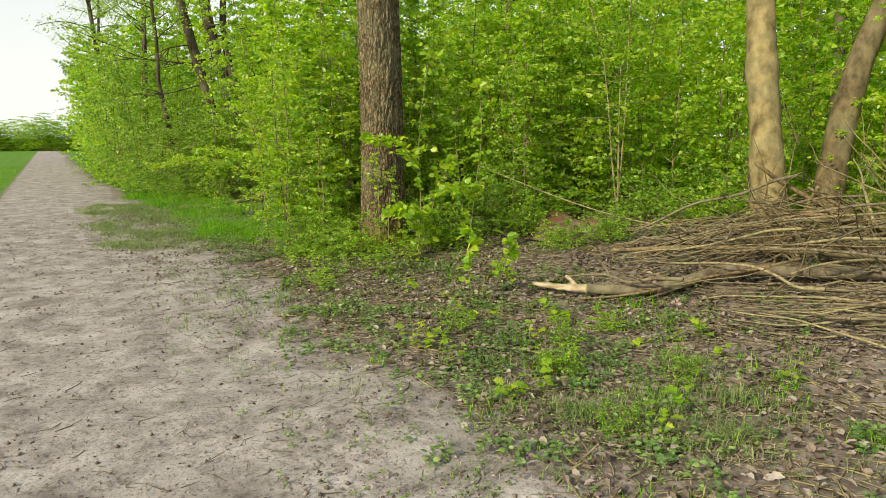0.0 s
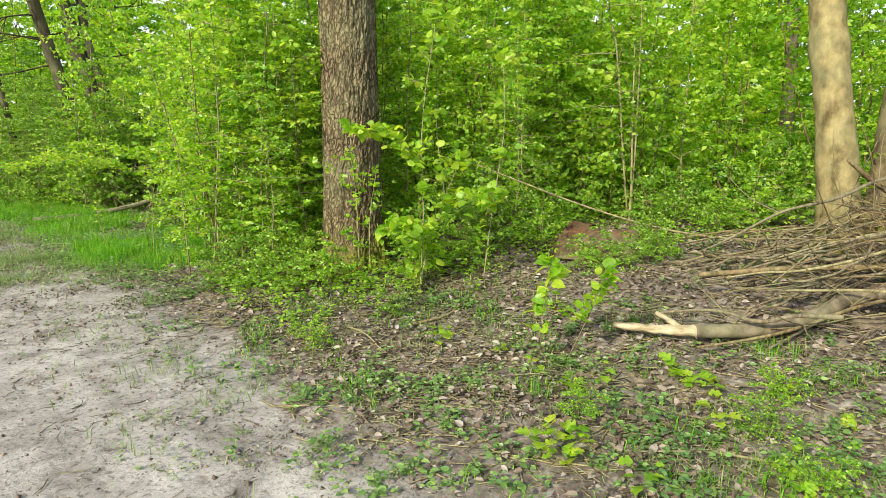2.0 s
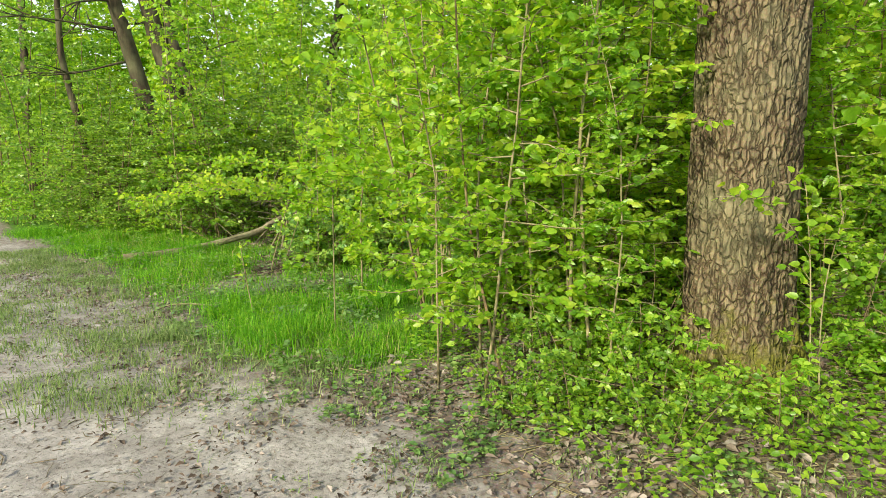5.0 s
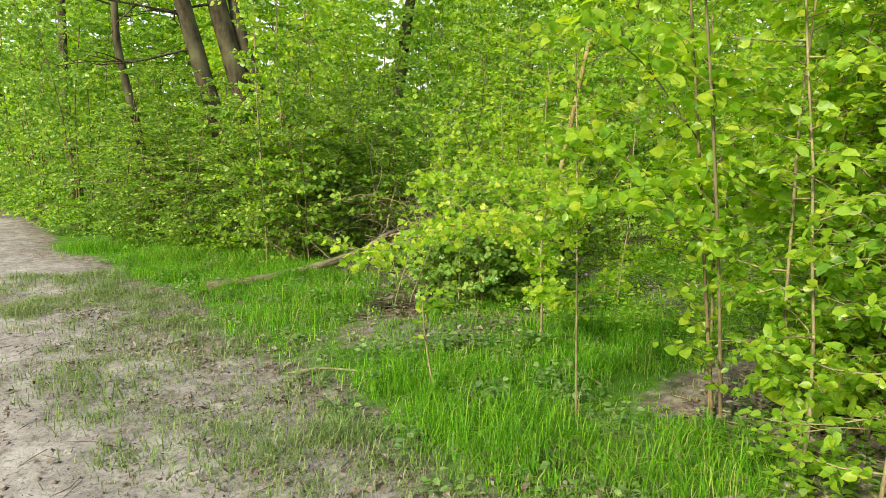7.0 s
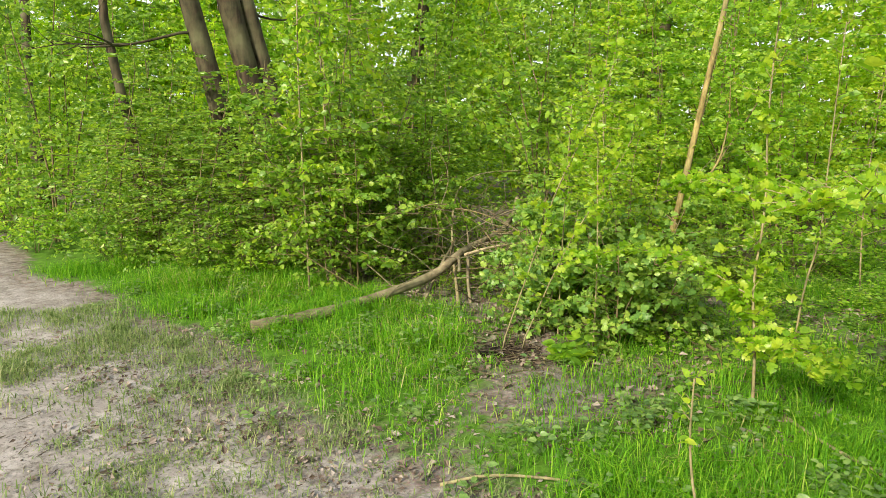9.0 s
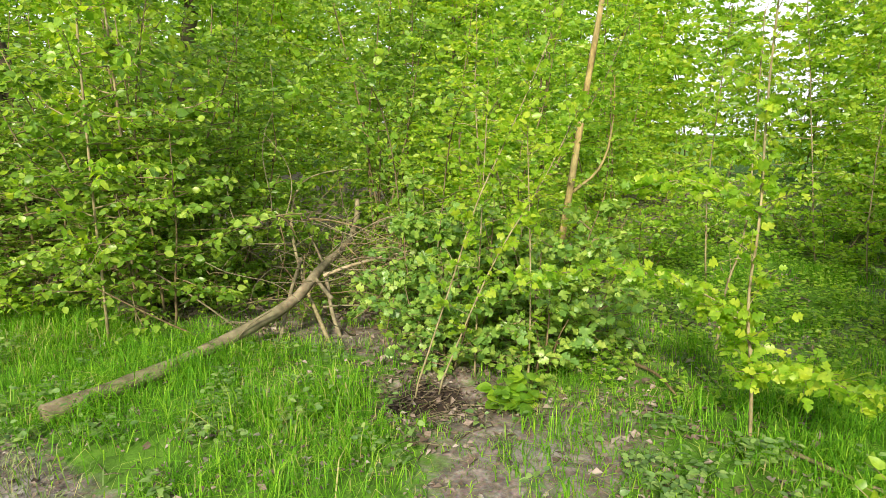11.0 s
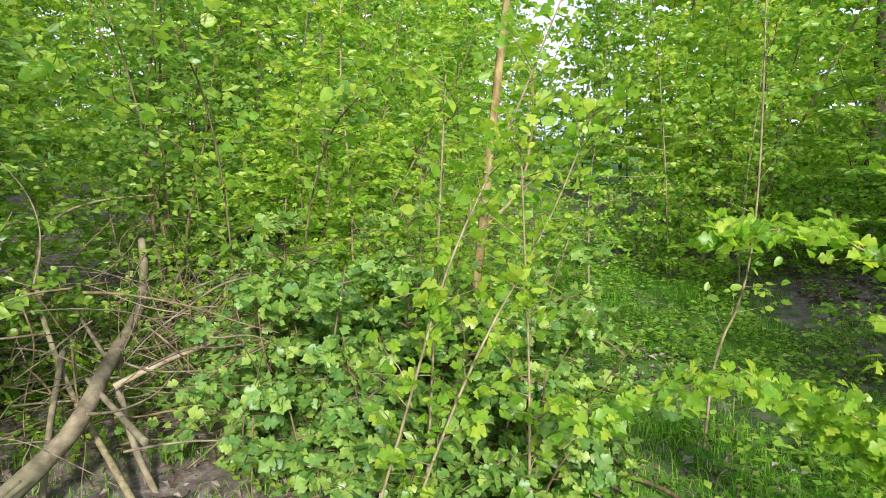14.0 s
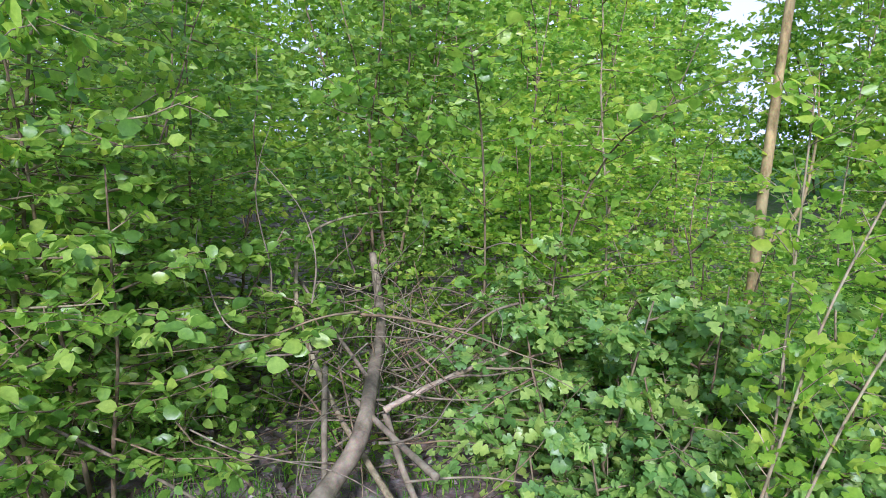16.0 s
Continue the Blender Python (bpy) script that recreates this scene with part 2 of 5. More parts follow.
def ground_material():
    m, n, l, bsdf = material("forest_ground", 0.95, 0.12)
    geo = n.new("ShaderNodeNewGeometry")
    pos = geo.outputs["Position"]
    zone = n.new("ShaderNodeVertexColor"); zone.layer_name = "zone"
    sep = n.new("ShaderNodeSeparateColor")
    l.new(zone.outputs[0], sep.inputs[0])
    # sand of the path: pale, grey-pink, with scuffs and damp specks
    s1 = noise_node(n, l, pos, 2.8, 7, 0.68)
    s2 = noise_node(n, l, pos, 10, 5, 0.66)
    rs = ramp(n, [(0.32, (0.17, 0.15, 0.14)), (0.5, (0.30, 0.274, 0.26)), (0.68, (0.43, 0.40, 0.385))])
    l.new(s1.outputs[0], rs.inputs[0])
    rd = ramp(n, [(0.30, (0.45, 0.42, 0.38)), (0.47, (1, 1, 1))])
    l.new(s2.outputs[0], rd.inputs[0])
    sand = mix_node(n, l, 0.8, rs.outputs[0], rd.outputs[0], "MULTIPLY")
    crumbs = noise_node(n, l, pos, 38, 4, 0.7)
    rc = ramp(n, [(0.36, (0.30, 0.28, 0.25)), (0.46, (1, 1, 1)), (0.66, (1, 1, 1)), (0.74, (1.3, 1.3, 1.3))])
    l.new(crumbs.outputs[0], rc.inputs[0])
    sand = mix_node(n, l, 0.75, sand, rc.outputs[0], "MULTIPLY")
    s3 = noise_node(n, l, pos, 120, 3, 0.6)
    sand = mix_node(n, l, 0.15, sand, s3.outputs[1], "SOFT_LIGHT")
    # humus with crumbs of leaf
    l1 = noise_node(n, l, pos, 9, 7, 0.7)
    l2 = noise_node(n, l, pos, 55, 3, 0.6)
    rl = ramp(n, [(0.3, (0.055, 0.044, 0.036)), (0.5, (0.16, 0.132, 0.112)), (0.68, (0.34, 0.295, 0.26))])
    l.new(l1.outputs[0], rl.inputs[0])
    hum = mix_node(n, l, 0.5, rl.outputs[0], l2.outputs[1], "OVERLAY")
    # turf
    g1 = noise_node(n, l, pos, 7, 6, 0.7)
    rg = ramp(n, [(0.3, (0.05, 0.10, 0.015)), (0.55, (0.09, 0.20, 0.02)), (0.75, (0.17, 0.27, 0.05))])
    l.new(g1.outputs[0], rg.inputs[0])
    edge = noise_node(n, l, pos, 6.0, 6, 0.72)

    def mask(channel, soft=0.12):
        a = n.new("ShaderNodeMath"); a.operation = "MULTIPLY_ADD"
        a.inputs[1].default_value, a.inputs[2].default_value = 1.1, -0.55
        l.new(edge.outputs[0], a.inputs[0])
        b = n.new("ShaderNodeMath"); b.operation = "ADD"
        l.new(channel, b.inputs[0]); l.new(a.outputs[0], b.inputs[1])
        r = ramp(n, [(0.5 - soft, (0, 0, 0)), (0.5 + soft, (1, 1, 1))])
        l.new(b.outputs[0], r.inputs[0])
        return r.outputs[0]

    c = mix_node(n, l, mask(sep.outputs[0]), hum, sand)
    c = mix_node(n, l, mask(sep.outputs[1]), c, rg.outputs[0])
    soil = mix_node(n, l, 0.5, (0.03, 0.023, 0.018), l2.outputs[1], "SOFT_LIGHT")
    c = mix_node(n, l, mask(sep.outputs[2]), c, soil)
    l.new(c, bsdf.inputs["Base Color"])
    h = n.new("ShaderNodeMath"); h.operation = "ADD"
    l.new(s2.outputs[0], h.inputs[0]); l.new(l1.outputs[0], h.inputs[1])
    bump(n, l, bsdf, h.outputs[0], 0.6, 0.025)
    return m


GROUND = ground_material()


# ---------------------------------------------------------------- mesh helpers
def smooth(a, b, x):
    t = np.clip((x - a) / (b - a), 0, 1)
    return t * t * (3 - 2 * t)


class Buf:
    """Gathers vertices and faces of one mesh."""
    def __init__(self):
        self.v, self.f, self.n = [], [], 0

    def add(self, v, f):
        self.v.append(np.asarray(v, float).reshape(-1, 3))
        self.f.append(np.asarray(f, int) + self.n)
        self.n += len(self.v[-1])

    def mesh(self, name, mat, shade=True):
        me = bpy.data.meshes.new(name)
        v = np.concatenate(self.v)
        counts = np.concatenate([np.full(len(f), f.shape[1]) for f in self.f])
        idx = np.concatenate([f.ravel() for f in self.f])
        me.vertices.add(len(v)); me.vertices.foreach_set("co", v.ravel())
        me.loops.add(len(idx)); me.loops.foreach_set("vertex_index", idx.astype(np.int32))
        me.polygons.add(len(counts))
        me.polygons.foreach_set("loop_start", np.concatenate(([0], np.cumsum(counts)[:-1])).astype(np.int32))
        me.update(calc_edges=True)
        me.polygons.foreach_set("use_smooth", np.full(len(counts), shade))
        me.materials.append(mat)
        return me


def unit(a):
    return a / np.maximum(np.linalg.norm(a, axis=-1, keepdims=True), 1e-9)


def tube(buf, pts, radii, sides=6, rng=None, rough=0.0, cap=True):
    """A round, tapered limb along pts."""
    p = np.asarray(pts, float)
    r = np.asarray(radii, float) * np.ones(len(p))
    tang = unit(np.gradient(p, axis=0))
    ref = np.array([0.3, 0.2, 1.0]) if abs(tang[:, 2]).mean() < 0.8 else np.array([1.0, 0.2, 0.1])
    a = unit(np.cross(tang, ref)); b = np.cross(tang, a)
    th = np.arange(sides) * 2 * math.pi / sides
    rr = r[:, None] * (1 + (rng.normal(0, rough, (len(p), sides)) if rough else 0))
    ring = p[:, None] + rr[..., None] * (np.cos(th)[None, :, None] * a[:, None] + np.sin(th)[None, :, None] * b[:, None])
    i = np.arange(len(p) - 1)[:, None] * sides
    j = np.arange(sides)[None]
    k = (j + 1) % sides
    f = np.stack([i + j, i + k, i + sides + k, i + sides + j], -1).reshape(-1, 4)
    off = buf.n
    buf.add(ring.reshape(-1, 3), f)
    if cap:
        for end, base in ((0, 0), (-1, (len(p) - 1) * sides)):
            tri = np.stack([np.full(sides, len(p) * sides), base + (j[0] if end else k[0]), base + (k[0] if end else j[0])], -1)
            buf.v.append(p[end][None]); buf.f.append(tri + off + np.array([buf.n - off - len(p) * sides, 0, 0])); buf.n += 1


# outlines of leaves in the leaf's own plane: (along, across) of one half, base to tip
SIMPLE = ((0.0, 0.0), (1.0, 0.0))
OVATE = ((0.0, 0.0), (0.38, 0.33), (1.0, 0.0))
OVATE_FINE = ((0.0, 0.02), (0.15, 0.25), (0.40, 0.35), (0.70, 0.26), (1.0, 0.0))
LOBED = ((0.0, 0.03), (0.24, 0.38), (0.40, 0.42), (0.48, 0.17), (0.60, 0.35), (0.75, 0.31), (0.81, 0.14), (1.0, 0.0))
ROUND = ((0.0, 0.0), (0.06, 0.30), (0.4, 0.46), (0.75, 0.30), (1.0, 0.0))


def leaves(buf, pos, way, normal, size, shape=OVATE, fold=0.25, droop=0.15):
    """Many leaves at once: blade along way, folded on the midrib and bent down at the tip."""
    way = unit(way)
    side = unit(np.cross(normal, way))
    up = np.cross(way, side)
    s = np.asarray(size).reshape(-1, 1)
    rows = np.array(shape)
    k = len(rows)

    def at(u, w):
        return pos + s * (way * u + side * w + up * (abs(w) * fold - droop * u * u))
    if k == 3:
        v = np.stack([at(0, 0), at(0.22, 0.28), at(0.62, 0.27), at(0.5, 0), at(0.22, -0.28), at(0.62, -0.27), at(1, 0)], 1)
        f = np.array([[0, 3, 1], [1, 3, 2], [2, 3, 6], [0, 4, 3], [4, 5, 3], [5, 6, 3]])
        m = 7
    elif k == 2:
        v = np.stack([at(0, 0), at(0.42, 0.33), at(1, 0), at(0.42, -0.33)], 1)
        f = np.array([[0, 2, 1], [0, 3, 2]])
        m = 4
    else:
        mid = [at(u, 0) for u, w in rows]
        lft = [at(u, w) for u, w in rows]
        rgt = [at(u, -w) for u, w in rows]
        v = np.stack(mid + lft + rgt, 1)
        f = []
        for i in range(k - 1):
            f += [[i, i + 1, k + i + 1], [i, k + i + 1, k + i], [i, 2 * k + i + 1, i + 1], [i, 2 * k + i, 2 * k + i + 1]]
        f = np.array(f)
        m = 3 * k
    n = len(pos)
    buf.add(v.reshape(-1, 3), (f[None] + (np.arange(n) * m)[:, None, None]).reshape(-1, 3))


def thing(name, m, label, category, group="", kind=""):
    ob = new(name)
    ob.matrix_world = m
    ob.empty_display_size = 0.1
    return tagged(ob, label, category, group, kind)


def part(name, buf, mat, parent, label="", shade=True):
    ob = new(name, buf.mesh(name, mat, shade))
    ob.parent = parent
    return tagged(ob, label)


def stuff(name, buf, mat, label, category, shade=True):
    return tagged(new(name, buf.mesh(name, mat, shade)), label, category, kind="stuff")


def wander(rng, start, way, length, steps, bend=0.15, lift=0.0):
    """A limb's line: starts along way and wanders."""
    p, d = [np.array(start, float)], unit(np.array(way, float))
    for i in range(steps):
        d = unit(d + rng.normal(0, bend, 3) + np.array([0, 0, lift]))
        p.append(p[-1] + d * length / steps)
    return np.array(p)


def along(p, u):
    """The point at share u of a polyline, and its direction."""
    x = u * (len(p) - 1)
    i = min(int(x), len(p) - 2)
    return p[i] + (p[i + 1] - p[i]) * (x - i), unit(p[i + 1] - p[i])


# ---------------------------------------------------------------- ground
def lie(x, y):
    """Height of the ground: level path, a low rise in the wood beside the oak."""
    x, y = np.asarray(x, float), np.asarray(y, float)
    rise = 0.45 * smooth(2.5, 6.5, x + 0.35 * (np.clip(y, 2, 9) - 6)) * (1 - smooth(8.3, 10.8, y))
    far = 0.35 * smooth(6, 16, x) * smooth(8.3, 10.8, y)
    bumps = 0.018 * np.sin(x * 2.1 + 0.7 * y) * np.sin(y * 1.7) + 0.010 * np.sin(5.3 * x + 1.3) * np.sin(4.1 * y + x)
    hollow = -0.2 * np.exp(-(((x - 3.42) / 0.22) ** 2 + ((y - 13.0) / 0.19) ** 2))
    return rise + far + bumps * smooth(0.5, 2.2, np.abs(x - 0.1)) + 0.25 * bumps + hollow


def edge_of_path(y):
    return 1.45 + 0.16 * np.sin(y * 0.9 + 0.4) + 0.10 * np.sin(y * 2.3) + 0.32 * np.exp(-((y - 11.8) / 2.2) ** 2) - 0.5 * smooth(14, 40, y)


def zones(x, y):
    """Shares of sand and of turf."""
    e = edge_of_path(y)
    sand = smooth(e + 1.35, e - 0.7, x) * smooth(-1.5, -0.85, x)
    sand = np.maximum(sand, 0.72 * np.exp(-(((x - 3.1) / 0.85) ** 2 + ((y - 12.25) / 0.5) ** 2)))
    turf = smooth(e - 0.2, e + 0.75, x) * smooth(8.6, 10.0, y + 0.25 * (x - 2)) * (1 - smooth(3.0, 4.6, x - 0.25 * np.maximum(0, 12.5 - y)) * smooth(12.3, 13.2, y)) * (1 - 0.5 * smooth(3.6, 5.0, x))
    turf = turf * (1 - np.exp(-(((x - 3.1) / 0.9) ** 2 + ((y - 12.25) / 0.55) ** 2))) * (1 - np.exp(-(((x - 3.42) / 0.35) ** 2 + ((y - 13.0) / 0.3) ** 2)))
    turf = turf * (1 - smooth(2.75, 3.3, x) * (1 - smooth(9.8, 10.7, y)))
    turf = np.maximum(turf, smooth(-0.9, -1.6, x) + smooth(15, 20, x))
    turf = np.maximum(turf, 0.85 * np.exp(-(((x - 7.4) / 2.8) ** 2 + ((y - 11.5) / 1.5) ** 2)))      # the glade
    sand = sand * (1 - 0.32 * smooth(7.5, 10.5, y) * smooth(-0.3, 0.8, x))
    return sand, turf


def build_ground():
    def axis(lo, hi, step, far):
        inner = np.arange(lo, hi + 1e-6, step)
        out = [hi]
        s = step
        while out[-1] < far:
            s *= 1.25
            out.append(out[-1] + s)
        inn = [lo]
        s = step
        while inn[-1] > -far:
            s *= 1.25
            inn.append(inn[-1] - s)
        return np.concatenate([inn[:0:-1], inner, out[1:]])
    gx, gy = axis(-2.6, 8.0, 0.085, 900), axis(0.6, 18.0, 0.085, 900)
    X, Y = np.meshgrid(gx, gy)
    Z = lie(X, Y)
    rng = np.random.default_rng(4)
    Z = Z + rng.normal(0, 0.004, Z.shape) * (np.abs(X - 2) < 6)
    nx, ny = len(gx), len(gy)
    i = (np.arange(ny - 1)[:, None] * nx + np.arange(nx - 1)[None]).ravel()
    b = Buf()
    b.add(np.stack([X, Y, Z], -1).reshape(-1, 3), np.stack([i, i + 1, i + nx + 1, i + nx], -1))
    me = b.mesh("ground", GROUND)
    s, t = zones(X, Y)
    dug = np.minimum(1, 1.5 * np.exp(-(((X - 3.42) / 0.26) ** 2 + ((Y - 13.0) / 0.2) ** 2)))
    col = np.stack([s * (1 - dug), t, dug, 0 * s + 1], -1).astype(np.float32)
    at = me.color_attributes.new("zone", "FLOAT_COLOR", "POINT")
    at.data.foreach_set("color", col.ravel())
    tagged(new("ground", me), "sandy woodland path with grass verge and leaf litter", "ground", kind="structure")


build_ground()


# ---------------------------------------------------------------- shrubs and saplings
def spray(crown, woods, rng, line, twigs, per_twig, reach, leaf, shape, flat=0.75, start=0.12, thick=0.0026, fine=True):
    """Side twigs left and right along a bough, each set with leaves in a flat, drooping spray."""
    for t in range(twigs):
        v = start + (1 - start) * (t + rng.uniform(0, 0.8)) / twigs
        q, e = along(line, min(v, 0.99))
        lat = np.cross(e, (0, 0, 1))
        if np.linalg.norm(lat) < 0.4:
            a = t * 2.4 + rng.uniform(-0.4, 0.4)
            lat = np.array([math.cos(a), math.sin(a), 0.3])
        lat = unit(lat) * (1 if t % 2 else -1)
        tw = wander(rng, q, e * 0.5 + lat * rng.uniform(0.5, 1.1) + np.array([0, 0, rng.uniform(-0.15, 0.25)]), reach * rng.uniform(0.6, 1.25), 2, 0.2, -0.03)
        if fine:
            tube(woods, tw, np.linspace(thick, 0.001, 3), 3, cap=False)
        n = per_twig
        share = (np.arange(n) + rng.uniform(0.2, 0.95, n)) / n
        idx = np.minimum((share * 2).astype(int), 1)
        pos = tw[idx] + (tw[idx + 1] - tw[idx]) * (share * 2 - idx)[:, None]
        dirs = unit(tw[idx + 1] - tw[idx])
        out = np.cross(dirs, (0, 0, 1)) * np.where(np.arange(n) % 2, 1, -1)[:, None]
        way_l = dirs * 0.5 + out * 0.9 + rng.normal(0, 0.35, (n, 3)) + np.array([0, 0, -0.12])
        nor = np.array([0, 0, flat]) + rng.normal(0, 0.5, (n, 3)) * (1.25 - flat)
        leaves(crown, pos + rng.normal(0, 0.012, (n, 3)), way_l, nor, leaf * rng.uniform(0.5, 1.15, n), shape, 0.28, rng.uniform(0.0, 0.3))


def woody(woods, bark, root):
    return tagged(part("branching", woods, bark, root), kind="stuff")


def shrub(name, seed, height, spread, stems, boughs, twigs, per_twig, leaf, mat, bark, shape, label, category,
          first=0.06, flat=0.7, lean=0.12, stem_r=0.016, at=None, group="understorey", fine=True, rise=0.35):
    """A woody plant: stems, boughs with side twigs, leaves set along the twigs in flat sprays."""
    rng = np.random.default_rng(seed)
    root = thing(name, at or Matrix(), label, category, group)
    crown, woods = Buf(), Buf()
    for s in range(stems):
        ang = rng.uniform(0, 2 * math.pi)
        tilt = rng.uniform(0, lean) if s == 0 else rng.uniform(0.6, 1.6) * lean
        way = (math.cos(ang) * tilt, math.sin(ang) * tilt, 1)
        h = height * (1 if s == 0 else rng.uniform(0.6, 0.95))
        foot = (0.12 * math.cos(ang) * (s > 0), 0.12 * math.sin(ang) * (s > 0), -0.05)
        line = wander(rng, foot, way, h, 9, 0.06, 0.02)
        stem = Buf()
        tube(stem, line, np.linspace(stem_r * rng.uniform(0.8, 1.2), 0.003, 10), 6 if stem_r > 0.01 else 4, rng, 0.06)
        part("stem", stem, bark, root)
        nb = max(3, int(boughs / stems))
        ring = rng.uniform(0, 6.28)
        for b in range(nb):
            u = first + (0.98 - first) * (b + rng.uniform(0, 0.9)) / nb
            p, d = along(line, u)
            ring += 2.4 + rng.uniform(-0.5, 0.5)
            reach = spread * (1.05 - 0.7 * max(0, u - 0.4) / 0.6) * rng.uniform(0.5, 1.1) * min(1, 0.7 + u)
            bl = wander(rng, p, (math.cos(ring), math.sin(ring), rng.uniform(0.0, rise)), reach, 4, 0.16, -0.04)
            if shape is not SIMPLE or b % 3 == 0:
                tube(woods, bl, np.linspace(0.006, 0.0018, 5), 4 if fine else 3, cap=False)
            spray(crown, woods, rng, bl, twigs, per_twig, reach * 0.3, leaf, shape, flat, fine=fine)
    woody(woods, bark, root)
    part("crown", crown, mat, root)
    return root


def sapling_along(name, seed, stems, laterals, mat, bark, label, category="sapling", leaf=0.06, shape=OVATE, twigs=16, per=6, reach=0.16, start=0.3, radius=0.011, flat=0.4, group="", taper=0.35, side=1.1):
    """A young plant with its own stem lines and side branches, given as points in the place."""
    rng = np.random.default_rng(seed)
    root = thing(name, Matrix.Translation(stems[0][0]), label, category, group)
    o = np.array(stems[0][0])
    crown, woods = Buf(), Buf()

    def bend(pts):
        """Rounds a polyline."""
        p = np.array(pts, float) - o
        for _ in range(2):
            p = np.concatenate([p[:1], np.stack([0.75 * p[:-1] + 0.25 * p[1:], 0.25 * p[:-1] + 0.75 * p[1:]], 1).reshape(-1, 3), p[-1:]])
        return p
    for pts in stems:
        p = bend(pts)
        p[0, 2] -= 0.04
        s = Buf()
        tube(s, p, np.linspace(radius, radius * taper, len(p)), 7, rng, 0.06)
        part("stem", s, bark, root)
        spray(crown, woods, rng, p, twigs, per, reach, leaf, shape, flat, start)
    for pts in laterals:
        p = bend(pts)
        s = Buf()
        tube(s, p, np.linspace(radius * 0.45, 0.0015, len(p)), 5, rng, 0.05)
        part("branch", s, bark, root)
        spray(crown, woods, rng, p, max(6, int(twigs * side)), per, reach * 0.8, leaf, shape, flat, 0.1)
    woody(woods, bark, root)
    part("crown", crown, mat, root)
    return root


def tall_tree(name, seed, height, radius, mat, bark, label, at, fork=0.4, lean=(0, 0), crown_from=0.35, boughs=26, leaf=0.085, spread=3.0, group="wood trees", points=None, bulges=()):
    """A forest tree: flared trunk, limbs, an uneven open crown of small leaves."""
    rng = np.random.default_rng(seed)
    root = thing(name, at, label, "tree", group)
    line = wander(rng, (0, 0, -0.12), (lean[0], lean[1], 1), height, 14, 0.03, 0.03)
    if points:
        pts = np.array(points, float)
        zz = np.linspace(-0.12, pts[-1, 2], 70)
        line = np.stack([np.interp(zz, pts[:, 2], pts[:, 0]), np.interp(zz, pts[:, 2], pts[:, 1]), zz], -1)
    u = np.linspace(0, 1, len(line))
    r = radius * (1 - 0.8 * u) * (1 + 0.5 * np.exp(-u * 40))
    for z, more in bulges:
        r = r * (1 + more * np.exp(-((line[:, 2] - z) / 0.11) ** 2))
    trunk = Buf()
    tube(trunk, line, r, 16, rng, 0.018 if points else 0.05)
    part("trunk", trunk, bark, root)
    crown = Buf()
    ring = 0.0
    for b in range(boughs):
        u = crown_from + (0.98 - crown_from) * (b + rng.uniform()) / boughs
        p, d = along(line, u)
        ring += 2.4
        reach = spread * rng.uniform(0.6, 1.1) * (1.1 - 0.7 * u)
        bl = wander(rng, p, (math.cos(ring), math.sin(ring), 0.35), reach, 5, 0.2)
        limb = Buf()
        tube(limb, bl, np.linspace(radius * 0.22, 0.008, 6), 5, rng, 0.05)
        part("limb", limb, bark, root)
        for t in range(16):
            q, e = along(bl, 0.2 + 0.79 * rng.uniform())
            n = 14
            pos = q + rng.normal(0, 0.26, (n, 3)) * np.array([1, 1, 0.6])
            leaves(crown, pos, rng.normal(0, 1, (n, 3)), np.array([0, 0, 0.8]) + rng.normal(0, 0.4, (n, 3)), leaf * rng.uniform(0.6, 1.2, n), SIMPLE, 0.25, 0.2)
    part("crown", crown, mat, root)
    return root


def place(root, spots, rng):
    """Copies of a plant at (x, y, scale), each turned its own way."""
    for x, y, s, *tall in spots:
        z = s * rng.uniform(0.9, 1.15) * (tall[0] if tall else 1)
        copy_thing(root, Matrix.LocRotScale((x, y, float(lie(x, y))), Euler((rng.uniform(-0.05, 0.05), rng.uniform(-0.05, 0.05), rng.uniform(0, 6.28))), (s / root.scale[0], s / root.scale[1], z / root.scale[2])))
    return root


def drop_in(root, x, y, s=1.0, tall=1.0):
    root.matrix_world = Matrix.LocRotScale((x, y, float(lie(x, y))), None, (s, s, s * tall))
    return root
# ---------------------------------------------------------------- planting
LAB_A = "leafy green shrub with layered sprays of fresh spring leaves"
LAB_B = "slender young sapling with bright green leaves"
LAB_C = "tall green shrub in the depth of the wood"
LAB_D = "low green undergrowth bush on the woodland floor"
near = [shrub("shrub", 10 + k, 4.4, 1.15, 4, 88, 7, 8, 0.082, (LEAF, LEAF_YOUNG, LEAF)[k], STEM_BROWN, OVATE, LAB_A, "shrub", flat=0.3) for k in range(3)]
middle = [shrub("shrub", 20 + k, 4.6, 1.25, 4, 88, 7, 8, 0.092, (LEAF, LEAF_YOUNG)[k], STEM_BROWN, SIMPLE, LAB_A, "shrub", flat=0.28, fine=False) for k in range(2)]
back = [shrub("shrub", 30 + k, 6.0, 1.5, 3, 96, 6, 6, 0.145, (LEAF, LEAF_YOUNG, LEAF_YOUNG)[k], STEM_BROWN, SIMPLE, LAB_C, "shrub", fine=False, flat=0.25) for k in range(3)]
low = [shrub("undergrowth_bush", 40 + k, 1.2, 0.65, 5, 36, 5, 7, 0.07, (LEAF, LEAF_DARK)[k], STEM_BROWN, (OVATE, SIMPLE)[k], LAB_D, "bush", 0.1, 0.35, 0.5, 0.007, fine=False) for k in range(2)]
lowfar = [shrub("undergrowth_bush", 45, 1.2, 0.75, 5, 34, 5, 7, 0.085, LEAF, STEM_BROWN, SIMPLE, LAB_D, "bush", 0.1, 0.5, 0.5, 0.007, fine=False)]
